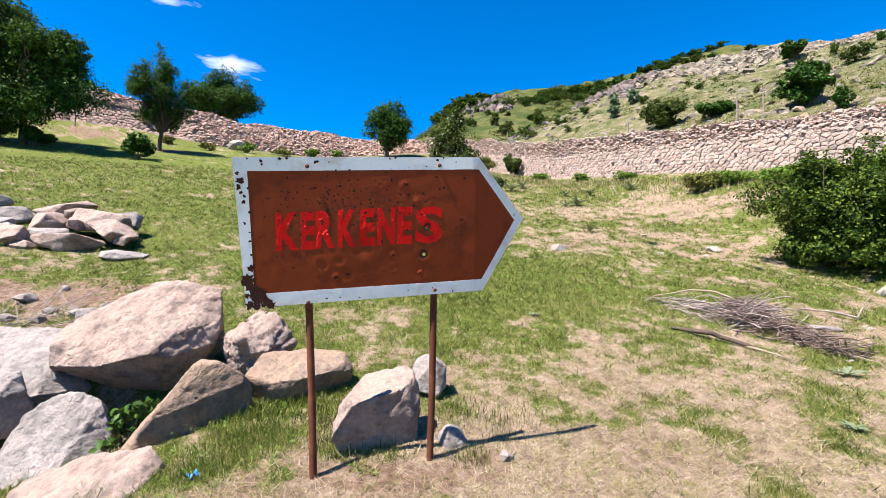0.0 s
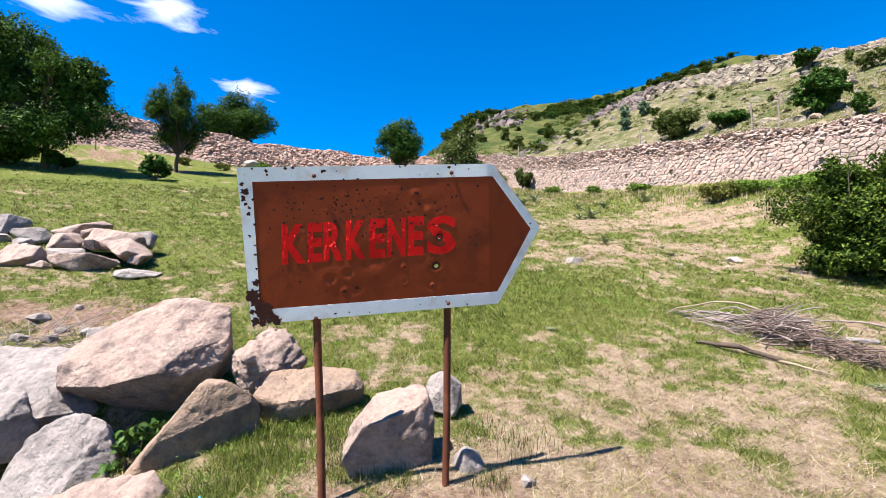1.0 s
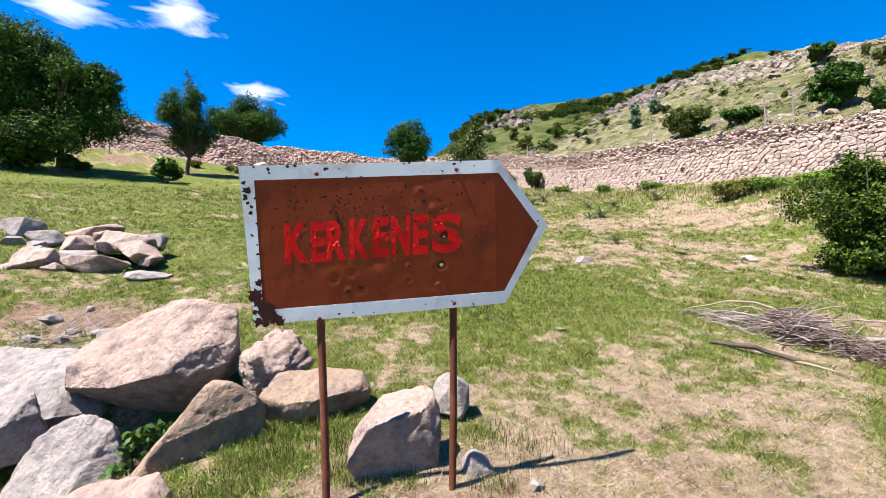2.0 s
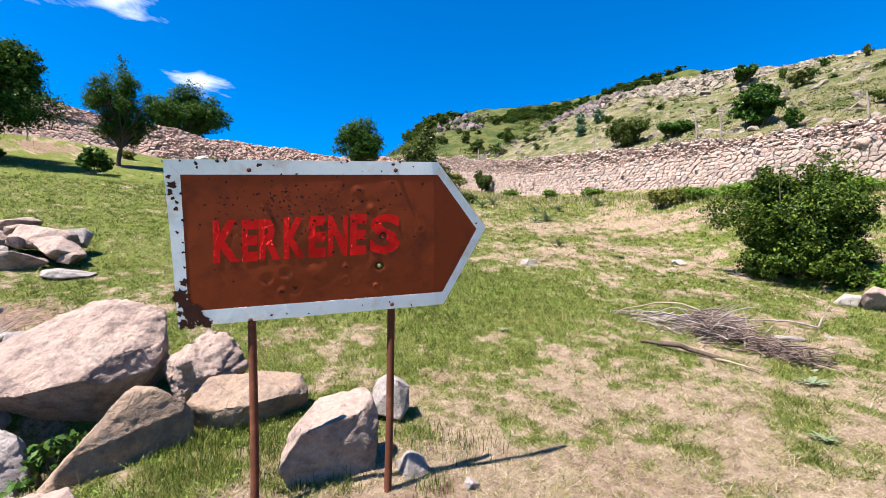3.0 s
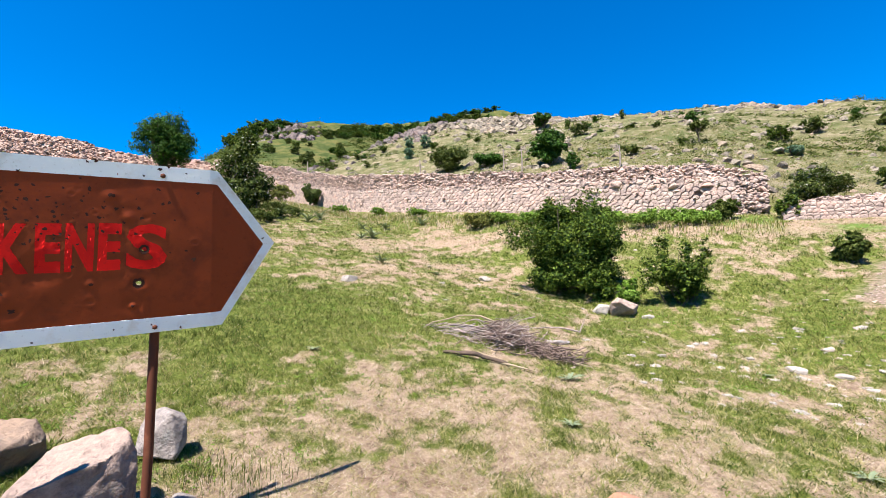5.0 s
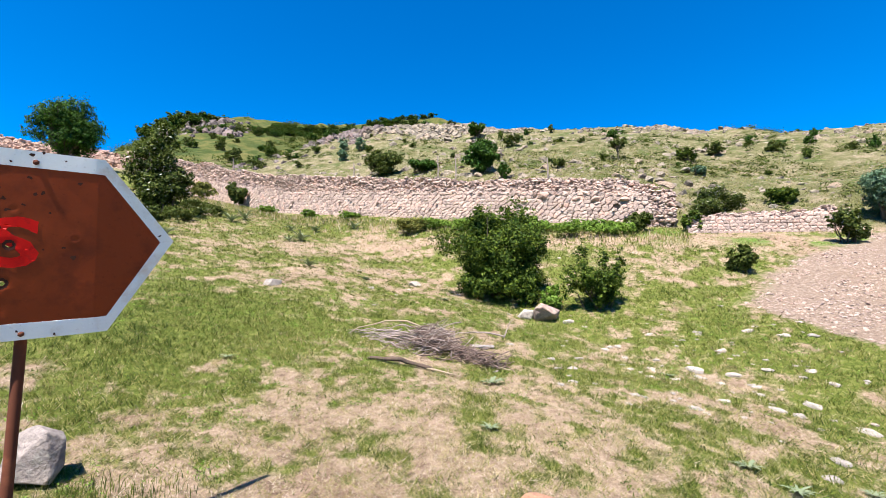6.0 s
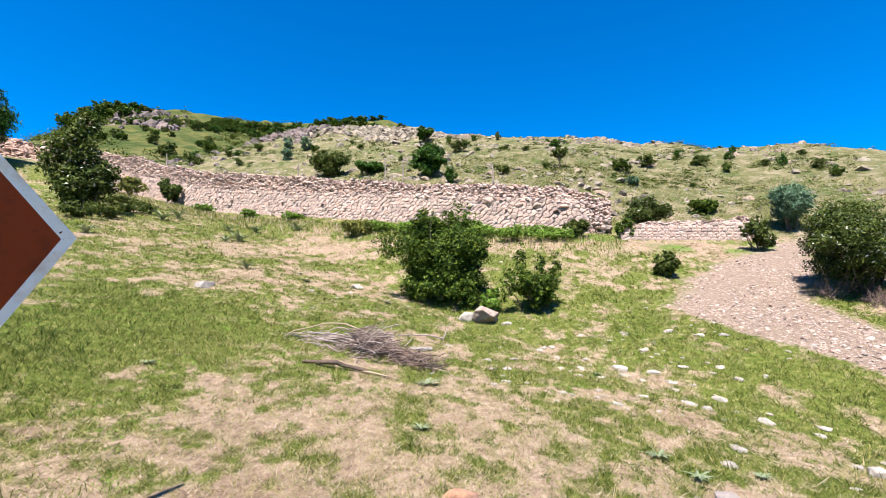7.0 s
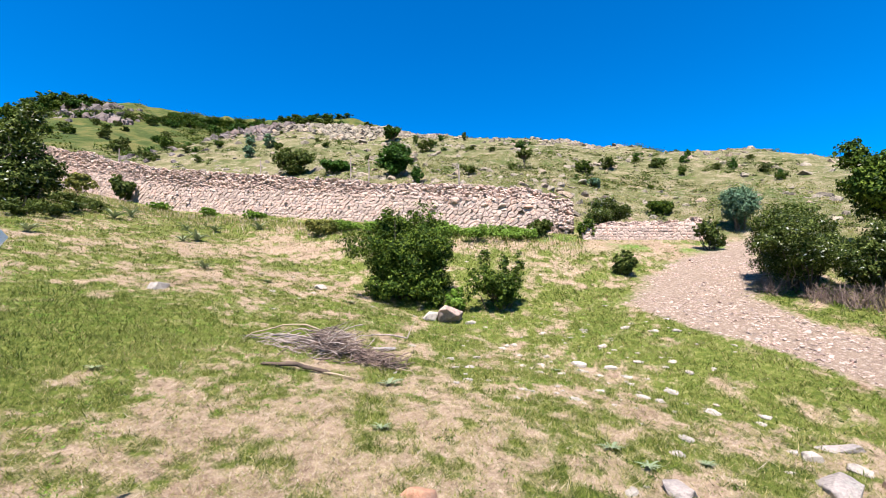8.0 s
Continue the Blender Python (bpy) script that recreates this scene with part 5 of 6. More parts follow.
    # posts: rusty pipes running up behind the panel
    for foot, neck, top_ in (((-0.598, 2.095, 0.30), (-0.635, 2.118, 1.24), (-0.642, 2.100, 1.62)), ((-0.063, 2.245, 0.30), (-0.0445, 2.226, 1.29), (-0.044, 2.200, 1.66))):
        path = [inv @ Vector(p) for p in (foot, tuple(0.5 * (a + b) + (0.004 if k == 0 else 0) for k, (a, b) in enumerate(zip(foot, neck))), neck, top_)]
        me = tubes("post", [(np.array([p[:] for p in path]), [0.0175] * 4)], RUST, 14)
        part("post", me, sign, "thin rust-brown steel pipe post")
    for u, v in ((-0.485, -0.385), (0.112, -0.33), (-0.485, 0.24), (0.112, 0.27)):
        bm = bmesh.new()
        bmesh.ops.create_cone(bm, cap_ends=True, segments=6, radius1=0.010, radius2=0.008, depth=0.006)
        part("bolt", from_bm(bm, "bolt", RUST), panel, m=Matrix.Translation((u, v, 0.006)))
    tagged(sign, "weathered brown arrow-shaped road sign with white border on two rusty posts", "sign")


build_sign()

# ---- brushwood, weeds, far shrubs and outcrops ----


def build_brushwood():
    rng = np.random.RandomState(31)
    heap = new("brushwood_heap")
    heap.matrix_world = pose(3.0, 4.2, 0.0)

    def ground_path(x0, y0, x1, y1, lift, sag, n=9):
        t = np.linspace(0, 1, n)
        kink = 0.014 * math.hypot(x1 - x0, y1 - y0)
        x, y = x0 + (x1 - x0) * t + rng.normal(0, kink, n), y0 + (y1 - y0) * t + rng.normal(0, kink, n)
        z = land(x, y) + 0.02 + lift * np.sin(np.pi * t) + sag * t + rng.normal(0, 0.008, n)
        return np.stack([x - 3.0, y - 4.2, z], -1)

    part("log", tubes("log", [(ground_path(2.20, 4.27, 2.68, 3.80, 0.03, 0.0), np.linspace(0.022, 0.017, 9) * rng.uniform(0.75, 1.25, 9))], LOGWOOD, 9), heap, "dark rotting branch")
    part("branch", tubes("branch", [(ground_path(2.62, 3.86, 2.80, 3.52, 0.02, 0.0, 4), np.linspace(0.014, 0.005, 4))], PALEWOOD, 7), heap, "pale barkless branch")
    part("branch", tubes("branch", [(ground_path(2.31, 5.07, 3.05, 4.55, 0.12, 0.16), np.linspace(0.007, 0.012, 9))], PALEWOOD, 7), heap, "pale arched branch")
    part("branch", tubes("branch", [(ground_path(3.12, 4.35, 3.10, 3.85, 0.03, 0.0, 4), np.linspace(0.012, 0.006, 4))], PALEWOOD, 7), heap, "short pale branch")
    part("branch", tubes("branch", [(ground_path(3.30, 3.75, 3.45, 3.30, 0.02, 0.0), np.linspace(0.006, 0.003, 9))], PALEWOOD, 6), heap, "thin yellow stick")
    part("branch", tubes("branch", [(ground_path(3.55, 4.75, 4.2, 4.52, 0.03, 0.02), np.linspace(0.006, 0.012, 9)), (ground_path(4.2, 4.52, 4.42, 4.60, 0.0, 0.20), np.linspace(0.010, 0.004, 9))], DEADWOOD, 6), heap, "forked grey branch sticking up")
    for name, label, mat, count in (("twig_fan", "fan of thin grey twigs", DEADWOOD, 30), ("twig_tangle", "tangled dome of dark brown twigs", DARKWOOD, 210), ("twig_crown", "loose grey twigs sticking out of the tangle", DEADWOOD, 150), ("twig_mat", "flat mat of brown twigs", DARKWOOD, 300)):
        many = []
        for k in range(count):
            if name == "twig_fan":
                t = rng.rand()
                ex, ey = 2.66 + 0.44 * t + rng.normal(0, 0.16), 4.80 - 0.55 * rng.rand()
                f0 = 0.7 * rng.rand() - 0.05
                p = ground_path(2.31 + (ex - 2.31) * f0 + rng.normal(0, 0.05), 5.07 + (ey - 5.07) * f0 + rng.normal(0, 0.07), ex, ey, rng.uniform(0.0, 0.06), rng.uniform(-0.02, 0.14), 9)
                many.append((p, np.linspace(0.002, 0.006, 9) * rng.uniform(0.7, 1.6)))
                continue
            if name in ("twig_tangle", "twig_crown"):
                cx, cy, rise, ln = 3.04 + rng.normal(0, 0.13), 4.42 + rng.normal(0, 0.14), 0.25, rng.uniform(0.12, 0.46)
            else:
                t = rng.rand()
                cx, cy, rise, ln = 3.12 + 0.25 * t + rng.normal(0, 0.08), 4.25 - 0.55 * t + rng.normal(0, 0.07), 0.13, rng.uniform(0.08, 0.32)
            a, tip = rng.uniform(0, 6.283), rng.normal(0.06, 0.28) + (0.9 if name == "twig_crown" and k % 9 == 0 else 0.0)
            mid = np.array([cx - 3.0, cy - 4.2, land_at(cx, cy) + rise * rng.rand() * math.exp(-((cx - 3.04) ** 2 + (cy - 4.4) ** 2) / 0.12 if name != "twig_mat" else 0)])
            way = np.array([math.cos(a), math.sin(a), tip])
            bend = rng.normal(0, 0.02, 3)
            t = np.linspace(-0.5, 0.5, 6)[:, None]
            p = mid + way * ln * t + bend * (1 - 4 * t * t)
            p[:, 2] = np.maximum(p[:, 2], land(p[:, 0] + 3.0, p[:, 1] + 4.2) + 0.004)
            many.append((p, np.linspace(0.0048, 0.0016, 6) * rng.uniform(0.5, 1.6)))
        tagged(part(name, tubes(name, many, mat, 4), heap, label), kind="stuff")
    tagged(heap, "heap of dead grey brushwood lying on the dry turf", "brushwood")
    # thin sticks behind the boulders
    many = []
    for k in range(60):
        x, y = rng.normal(-3.95, 0.35), rng.normal(4.4, 0.22)
        a, ln = rng.uniform(0, 6.28), rng.uniform(0.15, 0.5)
        t = np.linspace(0, 1, 5)
        px, py = x + math.cos(a) * ln * t, y + math.sin(a) * ln * t
        many.append((np.stack([px, py, land(px, py) + 0.02 + rng.uniform(0, 0.25) * t], -1), np.linspace(0.005, 0.002, 5)))
    tagged(new("twigs", tubes("twigs", many, DEADWOOD, 4)), "scattered dry grey twigs behind the boulders", "twigs", kind="stuff")


build_brushwood()


def rosette(name, label, x, y, radius, count, mat, seed, rise=0.6, group=""):
    """A flat thistle or mullein rosette of long folded leaves."""
    rng = np.random.RandomState(seed)
    verts, faces = [np.array([0, 0, 0.01])], []
    for k in range(count):
        a, ln = 6.283 * (k + rng.rand()) / count, radius * rng.uniform(0.6, 1.1)
        d, s = np.array([math.cos(a), math.sin(a), 0]), np.array([-math.sin(a), math.cos(a), 0])
        up = rise * rng.uniform(0.5, 1.3)
        base = len(verts)
        for t, w in ((0.35, 0.09), (0.7, 0.08), (1.0, 0.006)):
            p = d * ln * t + np.array([0, 0, 0.01 + ln * up * (t - 0.6 * t * t)])
            verts += [p - s * w * ln + np.array([0, 0, 0.03 * ln]), p, p + s * w * ln + np.array([0, 0, 0.03 * ln])]
        faces += [(0, base + 1, base, base), (0, base + 2, base + 1, base + 1)]
        for i in range(2):
            q = base + 3 * i
            faces += [(q, q + 1, q + 4, q + 3), (q + 1, q + 2, q + 5, q + 4)]
    tris = [t for f in faces for t in ((f[0], f[1], f[2]), (f[0], f[2], f[3])) if len(set(t)) == 3]
    ob = new(name, mesh_of(name, verts, np.array(tris), mat))
    ob.matrix_world = pose(x, y, land_at(x, y))
    return tagged(ob, label, "plant", group)


for k, (x, y, r) in enumerate([(2.37, 2.56, 0.10), (3.55, 1.45, 0.12), (3.50, 1.17, 0.11), (3.02, 3.32, 0.16), (5.02, 2.79, 0.10), (3.95, 0.95, 0.09), (0.95, 4.6, 0.1), (3.9, 8.3, 0.2), (4.6, 6.5, 0.16)]):
    rosette("thistle_rosette", "grey-green thistle rosette flat on the turf", x, y, r * 0.8, 19, LEAF_PALE, 600 + k, group="thistle rosettes")
for k, (x, y, r) in enumerate([(3.97, 13.2, 0.26), (3.55, 12.9, 0.17), (6.5, 15.4, 0.22), (5.2, 15.8, 0.2), (4.3, 15.6, 0.2), (2.6, 17.0, 0.28), (3.2, 18.0, 0.28), (1.8, 18.6, 0.3), (0.6, 12.9, 0.2), (3.1, 9.4, 0.14)]):
    rosette("mullein_plant", "tall grey-green mullein plant on the far meadow", x, y, r * 1.4, 24, LEAF_PALE, 640 + k, 1.6, "mullein plants")
plant("nettle_clump", "green leafy weeds growing between the boulders", "plant", -1.97, 2.70, [((0, 0, 0.28), (0.17, 0.14, 0.16)), ((0.10, 0.05, 0.40), (0.1, 0.1, 0.10)), ((-0.08, 0.0, 0.14), (0.14, 0.1, 0.12))], 950, 0.036, LEAF_NETTLE, 651, 0.005, 10, z=0.10, slim=0.75)
plant("nettle_clump", "small green weed between boulders", "plant", -1.60, 2.85, [((0, 0, 0.10), (0.07, 0.07, 0.10))], 90, 0.045, LEAF_NETTLE, 652, 0.004, 4, z=0.55, slim=0.75)


def tall_grass():
    """Longer tufts round the feet of boulders and posts, and on the far meadow edge."""
    rng = np.random.RandomState(77)
    spots = [(-0.60, 2.42, 0.12, 260), (-0.52, 2.30, 0.07, 110), (-0.75, 2.75, 0.22, 520), (-1.15, 2.75, 0.16, 420), (-1.05, 2.45, 0.16, 300), (-0.25, 2.27, 0.06, 70), (0.14, 2.24, 0.08, 100), (-1.2, 2.2, 0.1, 160), (-1.0, 2.9, 0.12, 260), (-0.62, 2.6, 0.12, 300), (0.35, 2.6, 0.15, 160), (0.1, 2.75, 0.12, 200)]
    x, y, h = [], [], []
    for sx, sy, r, n in spots:
        n = int(1.3 * n)
        x.append(rng.normal(sx, r * 0.7, n)), y.append(rng.normal(sy, r * 0.6, n)), h.append(rng.uniform(0.02, 0.11, n) * rng.uniform(0.5, 1.0, n))
    base = sum(len(q) for q in x)
    for sx, sy, r, n in ((9.85, 0.45, 0.25, 70), (9.75, 0.05, 0.25, 80), (9.75, -0.5, 0.25, 60)):
        x.append(rng.normal(sx, r * 0.7, n)), y.append(rng.normal(sy, r * 0.6, n)), h.append(rng.uniform(0.10, 0.38, n))
    straw = slice(base, sum(len(q) for q in x))
    n = 16000
    px, py = rng.uniform(-25, 16, n), rng.uniform(9, 30, n)
    ok = fbm(px * 0.6, py * 0.6, 88, 3) > 0.52
    x.append(px[ok]), y.append(py[ok]), h.append(rng.uniform(0.03, 0.09, ok.sum()))
    n = 9000
    s, d = rng.uniform(0, 28, n), -0.9 - np.abs(rng.normal(0, 1.0, n))
    x.append(WALL_X + ALONG[0] * s + UPHILL[0] * d), y.append(WALL_Y + ALONG[1] * s + UPHILL[1] * d), h.append(rng.uniform(0.06, 0.20, n))
    x, y, h = np.concatenate(x), np.concatenate(y), np.concatenate(h)
    r = np.hypot(x, y)
    n = len(x)
    z = land(x, y)
    wide = 0.0005 + 0.0005 * r
    a, b, lean = rng.rand(n) * 6.283, rng.rand(n) * 6.283, rng.uniform(0.1, 0.8, n)
    v = np.empty((n, 5, 3))
    v[:, 0] = np.stack([x - np.cos(a) * wide, y - np.sin(a) * wide, z - 0.01], -1)
    v[:, 1] = np.stack([x + np.cos(a) * wide, y + np.sin(a) * wide, z - 0.01], -1)
    v[:, 2] = np.stack([x + np.cos(b) * lean * h * 0.35 + np.cos(a) * wide * 0.7, y + np.sin(b) * lean * h * 0.35 + np.sin(a) * wide * 0.7, z + h * 0.6], -1)
    v[:, 3] = np.stack([x + np.cos(b) * lean * h * 0.35 - np.cos(a) * wide * 0.7, y + np.sin(b) * lean * h * 0.35 - np.sin(a) * wide * 0.7, z + h * 0.6], -1)
    v[:, 4] = np.stack([x + np.cos(b) * lean * h, y + np.sin(b) * lean * h, z + h * 0.95], -1)
    k = 5 * np.arange(n)[:, None]
    me = mesh_of("tall_grass", v.reshape(-1, 3), np.concatenate([k + [[0, 1, 2]], k + [[0, 2, 3]], k + [[3, 2, 4]]]), bpy.data.materials["grass blades"])
    tint = np.clip(rng.normal(0.25, 0.16, n) + 0.3 * (rng.rand(n) < 0.12) + 0.5 * smooth(9, 16, r) * rng.rand(n), 0, 1)
    tint[:base] = np.clip(tint[:base] - 0.11, 0, 1)
    tint[straw] = rng.uniform(0.45, 0.75, straw.stop - straw.start)
    attribute(me, "tint", np.repeat(tint, 5))
    tagged(new("tall_grass", me), "longer green grass tufts round boulders and along the wall", "grass", kind="stuff")


tall_grass()
# green weeds in front of the wall
for k, (s, d, w) in enumerate([(20.3, -1.7, 0.8), (21.4, -1.5, 0.9), (22.6, -1.6, 0.9), (23.8, -1.6, 0.9), (25.0, -1.4, 0.9), (26.2, -1.2, 0.8), (23.2, -0.8, 0.8), (25.6, -0.7, 0.7), (21.8, -0.8, 0.7), (15.5, -0.7, 0.45), (13.2, -0.8, 0.5), (10.5, -1.0, 0.6)]):
    plant("weed_patch", "low bright green weeds before the wall", "plant", WALL_X + ALONG[0] * s + UPHILL[0] * d, WALL_Y + ALONG[1] * s + UPHILL[1] * d, lobed(R(700 + k), w * 1.15, w * 0.85, 0.19, 0.0, 12), 3600, 0.05, LEAF_FRESH, 700 + k, 0.006, 4, group="weeds before the wall")
for k, (x, y, w) in enumerate(((-15.1, 28.4, 0.6), (-13.6, 30.6, 0.8), (-11.5, 31.8, 0.9), (-9.6, 32.6, 0.9), (-17.6, 28.2, 0.5), (-8.0, 32.9, 0.7))):
    plant("bush", "low yellow-green bush before the tall wall", "bush", x, y, lobed(R(730 + k), w, w, 0.35, 0.0, 8), 2200, 0.08, (LEAF_OLIVE, LEAF_FRESH)[k % 2], 730 + k, 0.012, 4, group="bushes before the tall wall")

for k, (x, y, w) in enumerate(((1.1, 16.2, 0.6), (2.0, 18.4, 0.7), (-0.8, 15.9, 0.7), (0.4, 15.6, 0.6), (1.6, 20.5, 0.8))):
    plant("weed_patch", "rank green weeds round the flowering bush", "plant", x, y, lobed(R(750 + k), w, w * 0.8, 0.26, 0.0, 10), 3000, 0.055, LEAF_SCRUB, 750 + k, 0.006, 6, group="rank weeds")


def clumps(name, label, x, y, wide, high, per, size, mat, seed):
    """Many small leafy clumps as one mesh: places, half widths and heights, leaves in each."""
    rng = np.random.RandomState(seed)
    n = len(x)
    z = land(x, y)
    g = rng.normal(size=(n, per, 3)) * np.stack([wide, wide, high], -1)[:, None] * 0.55
    g[:, :, 2] = np.abs(g[:, :, 2])
    c = (np.stack([x, y, z], -1)[:, None] + g).reshape(-1, 3)
    out = (g / (np.linalg.norm(g, axis=2, keepdims=True) + 1e-6)).reshape(-1, 3) + np.array([0, 0, 0.7])
    return tagged(new(name, leaves(name, c, out, np.repeat(size, per), mat, rng, 0.5)), label, "plants", kind="stuff")


def weeds():
    rng = np.random.RandomState(17)
    x, y, r = scatter(9000, 2.0, 26, 0.7)
    ok = (track(x, y) < 0.1) & (dryness(x, y) < 0.75) & (fbm(x * 0.8, y * 0.8, 61, 3) > 0.47 + 0.04 * smooth(1, 4, x))
    x, y, r = x[ok][:3000], y[ok][:3000], r[ok][:3000]
    w = rng.uniform(0.02, 0.07, len(x)) * (1 + 0.06 * r)
    clumps("meadow_weed", "low bright green weeds growing in the turf", x, y, w, w * 0.55, 16, 0.010 + 0.0016 * r, LEAF_FRESH, 18)
    x, y, r = scatter(5000, 2.5, 26, 0.6)
    ok = (track(x, y) < 0.1) & (fbm(x * 0.7, y * 0.7, 67, 3) > 0.52)
    x, y, r = x[ok][:1100], y[ok][:1100], r[ok][:1100]
    w = rng.uniform(0.02, 0.08, len(x)) * (1 + 0.06 * r)
    clumps("turf_herb", "darker green herbs growing in the turf", x, y, w, w * 0.6, 16, 0.010 + 0.0016 * r, LEAF_BUSH, 19)
    # low scrub over the hill
    s, d = rng.uniform(-2, 46, 5000), rng.uniform(0.9, 21, 5000)
    x, y = WALL_X + ALONG[0] * s + UPHILL[0] * d, WALL_Y + ALONG[1] * s + UPHILL[1] * d
    ok = fbm(x * 0.5, y * 0.5, 71, 4) + 0.10 * rng.rand(len(x)) > 0.56
    x, y = x[ok][:1900], y[ok][:1900]
    w = rng.uniform(0.08, 0.30, len(x))
    clumps("hill_scrub", "low olive-green scrub scattered over the hillside", x, y, w, w * 0.6, 30, np.full(len(x), 0.075), LEAF_SCRUB, 20)
    x, y = rng.uniform(-4, 34, 2600), rng.uniform(37, 74, 2600)
    ok = fbm(x * 0.16, y * 0.16, 73, 4) > 0.47
    x, y = x[ok][:900], y[ok][:900]
    w = rng.uniform(0.3, 0.9, len(x))
    clumps("far_scrub", "dark green scrub on the far hill", x, y, w, w * 0.6, 34, np.full(len(x), 0.20), LEAF_SCRUB, 21)


weeds()


def hillside():
    """Shrubs and small trees scattered over the hill, and the rock outcrops of its spur."""
    rng = np.random.RandomState(99)
    kinds = [plant("shrub", "dark rounded scrub bush on the rocky hillside", "bush", 16 + k, 20, lobed(R(800 + k), 0.5, 0.5, 0.36, 0.0, 10), 2600, 0.062, m, 800 + k, 0.015, 4, group="hillside scrub") for k, m in enumerate((LEAF_SCRUB, LEAF_OAK, LEAF_BUSH, LEAF_SCRUB))]

    def put(kind, x, y, w, h=1.0):
        m = pose(x, y, land_at(x, y) - 0.05, 0, 0, rng.uniform(0, 360))
        ob = copy_thing(kinds[kind], m)
        ob.scale = (w, w, w * h)
        return ob

    def on_hill(s, d):
        return WALL_X + ALONG[0] * s + UPHILL[0] * d, WALL_Y + ALONG[1] * s + UPHILL[1] * d

    for x, y, w, h in ((20.9, 21.2, 0.55, 1.5), (21.9, 19.9, 0.5, 1.9), (18.4, 20.9, 0.45, 2.2), (22.9, 7.9, 0.95, 1.0), (22.5, 6.7, 0.5, 1.7), (25.2, 9.8, 0.6, 1.0), (24.2, 5.1, 0.5, 1.8), (24.1, 3.8, 0.7, 1.0), (22.1, 3.0, 0.6, 1.0), (27, 4.9, 0.5, 1.0), (27, 7.8, 0.4, 1.8), (5.3, 27.6, 1.0, 0.9), (7.1, 25.3, 0.6, 1.0), (23.4, 9.2, 0.5, 1.0), (24.5, 7.2, 0.6, 1.2)):
        put(rng.randint(4), x, y, w, h)
    for _ in range(20):
        x, y = on_hill(rng.uniform(16, 44), rng.uniform(4, 19))
        put(rng.randint(4), x, y, rng.uniform(0.3, 0.6), rng.uniform(0.8, 1.3))
    for _ in range(9):
        x, y = on_hill(rng.uniform(1, 14), rng.uniform(2, 9))
        put(rng.randint(4), x, y, rng.uniform(0.35, 0.8))
    for _ in range(60):
        x, y = rng.uniform(-1, 20), rng.uniform(36, 62)
        put(rng.randint(4), x, y, rng.uniform(0.6, 1.6))
    for _ in range(110):
        t = rng.rand() * 1.2
        x, y = 11 + 30 * t + rng.normal(0, 1.2), 62 + 13 * min(t, 1) + rng.normal(0, 3.0)
        put(1 + rng.randint(2), x, y, rng.uniform(1.4, 2.6), 0.7)
    for _ in range(20):
        x, y = rng.normal(2.4, 1.9), rng.normal(66, 2.5)
        put(1 + rng.randint(2), x, y, rng.uniform(2.2, 4.0), 0.75)
    for kind in kinds:
        kind.matrix_world = pose(*on_hill(rng.uniform(16, 30), rng.uniform(5, 12)), 0)
        kind.location.z = land_at(kind.location.x, kind.location.y) - 0.05
    # outcrop rock
    spots, sizes = [], []
    for _ in range(7500):
        s = rng.uniform(1.5, 17)
        reach = np.interp(s, [-5, 4, 16], [9, 12, 19])
        d = reach * np.clip(rng.normal(0.86, 0.13), 0.45, 1.02)
        x, y = on_hill(s, d)
        if fbm(np.array(x * 0.45), np.array(y * 0.45), 111, 3) < 0.36:
            continue
        spots.append((x, y, land_at(x, y) - 0.08))
        sizes.append(0.10 + 0.48 * rng.rand() ** 3)
    for _ in range(3600):
        x, y = on_hill(rng.uniform(15, 46), rng.uniform(1.5, 20))
        if fbm(np.array(x * 0.5), np.array(y * 0.5), 113, 3) < 0.47:
            continue
        w = 0.07 + 0.42 * rng.rand() ** 5
        spots.append((x, y, land_at(x, y) - 0.15 * w))
        sizes.append(w)
    for _ in range(260):
        x, y = on_hill(rng.normal(26.5, 1.6), rng.normal(17.3, 0.7))
        spots.append((x, y, land_at(x, y) - 0.05))
        sizes.append(rng.uniform(0.12, 0.45))
    for _ in range(500):
        x, y = on_hill(rng.uniform(0, 28), abs(rng.normal(0, 1.6)) + 0.8)
        spots.append((x, y, land_at(x, y) - 0.08))
        sizes.append(0.12 + 0.3 * rng.rand() ** 2)
    for _ in range(160):
        x, y = rng.normal(5.5, 2.0), rng.normal(64, 3)
        spots.append((x, y, land_at(x, y) - 0.08))
        sizes.append(rng.uniform(0.35, 1.0))
    spots, sizes = np.array(spots), np.array(sizes)
    s = (spots[:, 0] - WALL_X) * ALONG[0] + (spots[:, 1] - WALL_Y) * ALONG[1]
    dark = s + rng.normal(0, 1.0, len(s)) < 6.0
    me = rubble("outcrop_rocks", spots[~dark], sizes[~dark], OUTCROP, 121, (0.5, 1.1))
    tagged(new("outcrop_rocks", me), "broken pale outcrop rock along the hill spur", "rocks", kind="stuff")
    me = rubble("outcrop_slabs", spots[dark], sizes[dark] * 1.15, OUTCROP_DARK, 122, (0.7, 1.7))
    tagged(new("outcrop_slabs", me), "steep dark purplish-grey outcrop slabs on the hill spur", "rocks", kind="stuff")


hillside()


def uphill(s, d):
    return WALL_X + ALONG[0] * s + UPHILL[0] * d, WALL_Y + ALONG[1] * s + UPHILL[1] * d


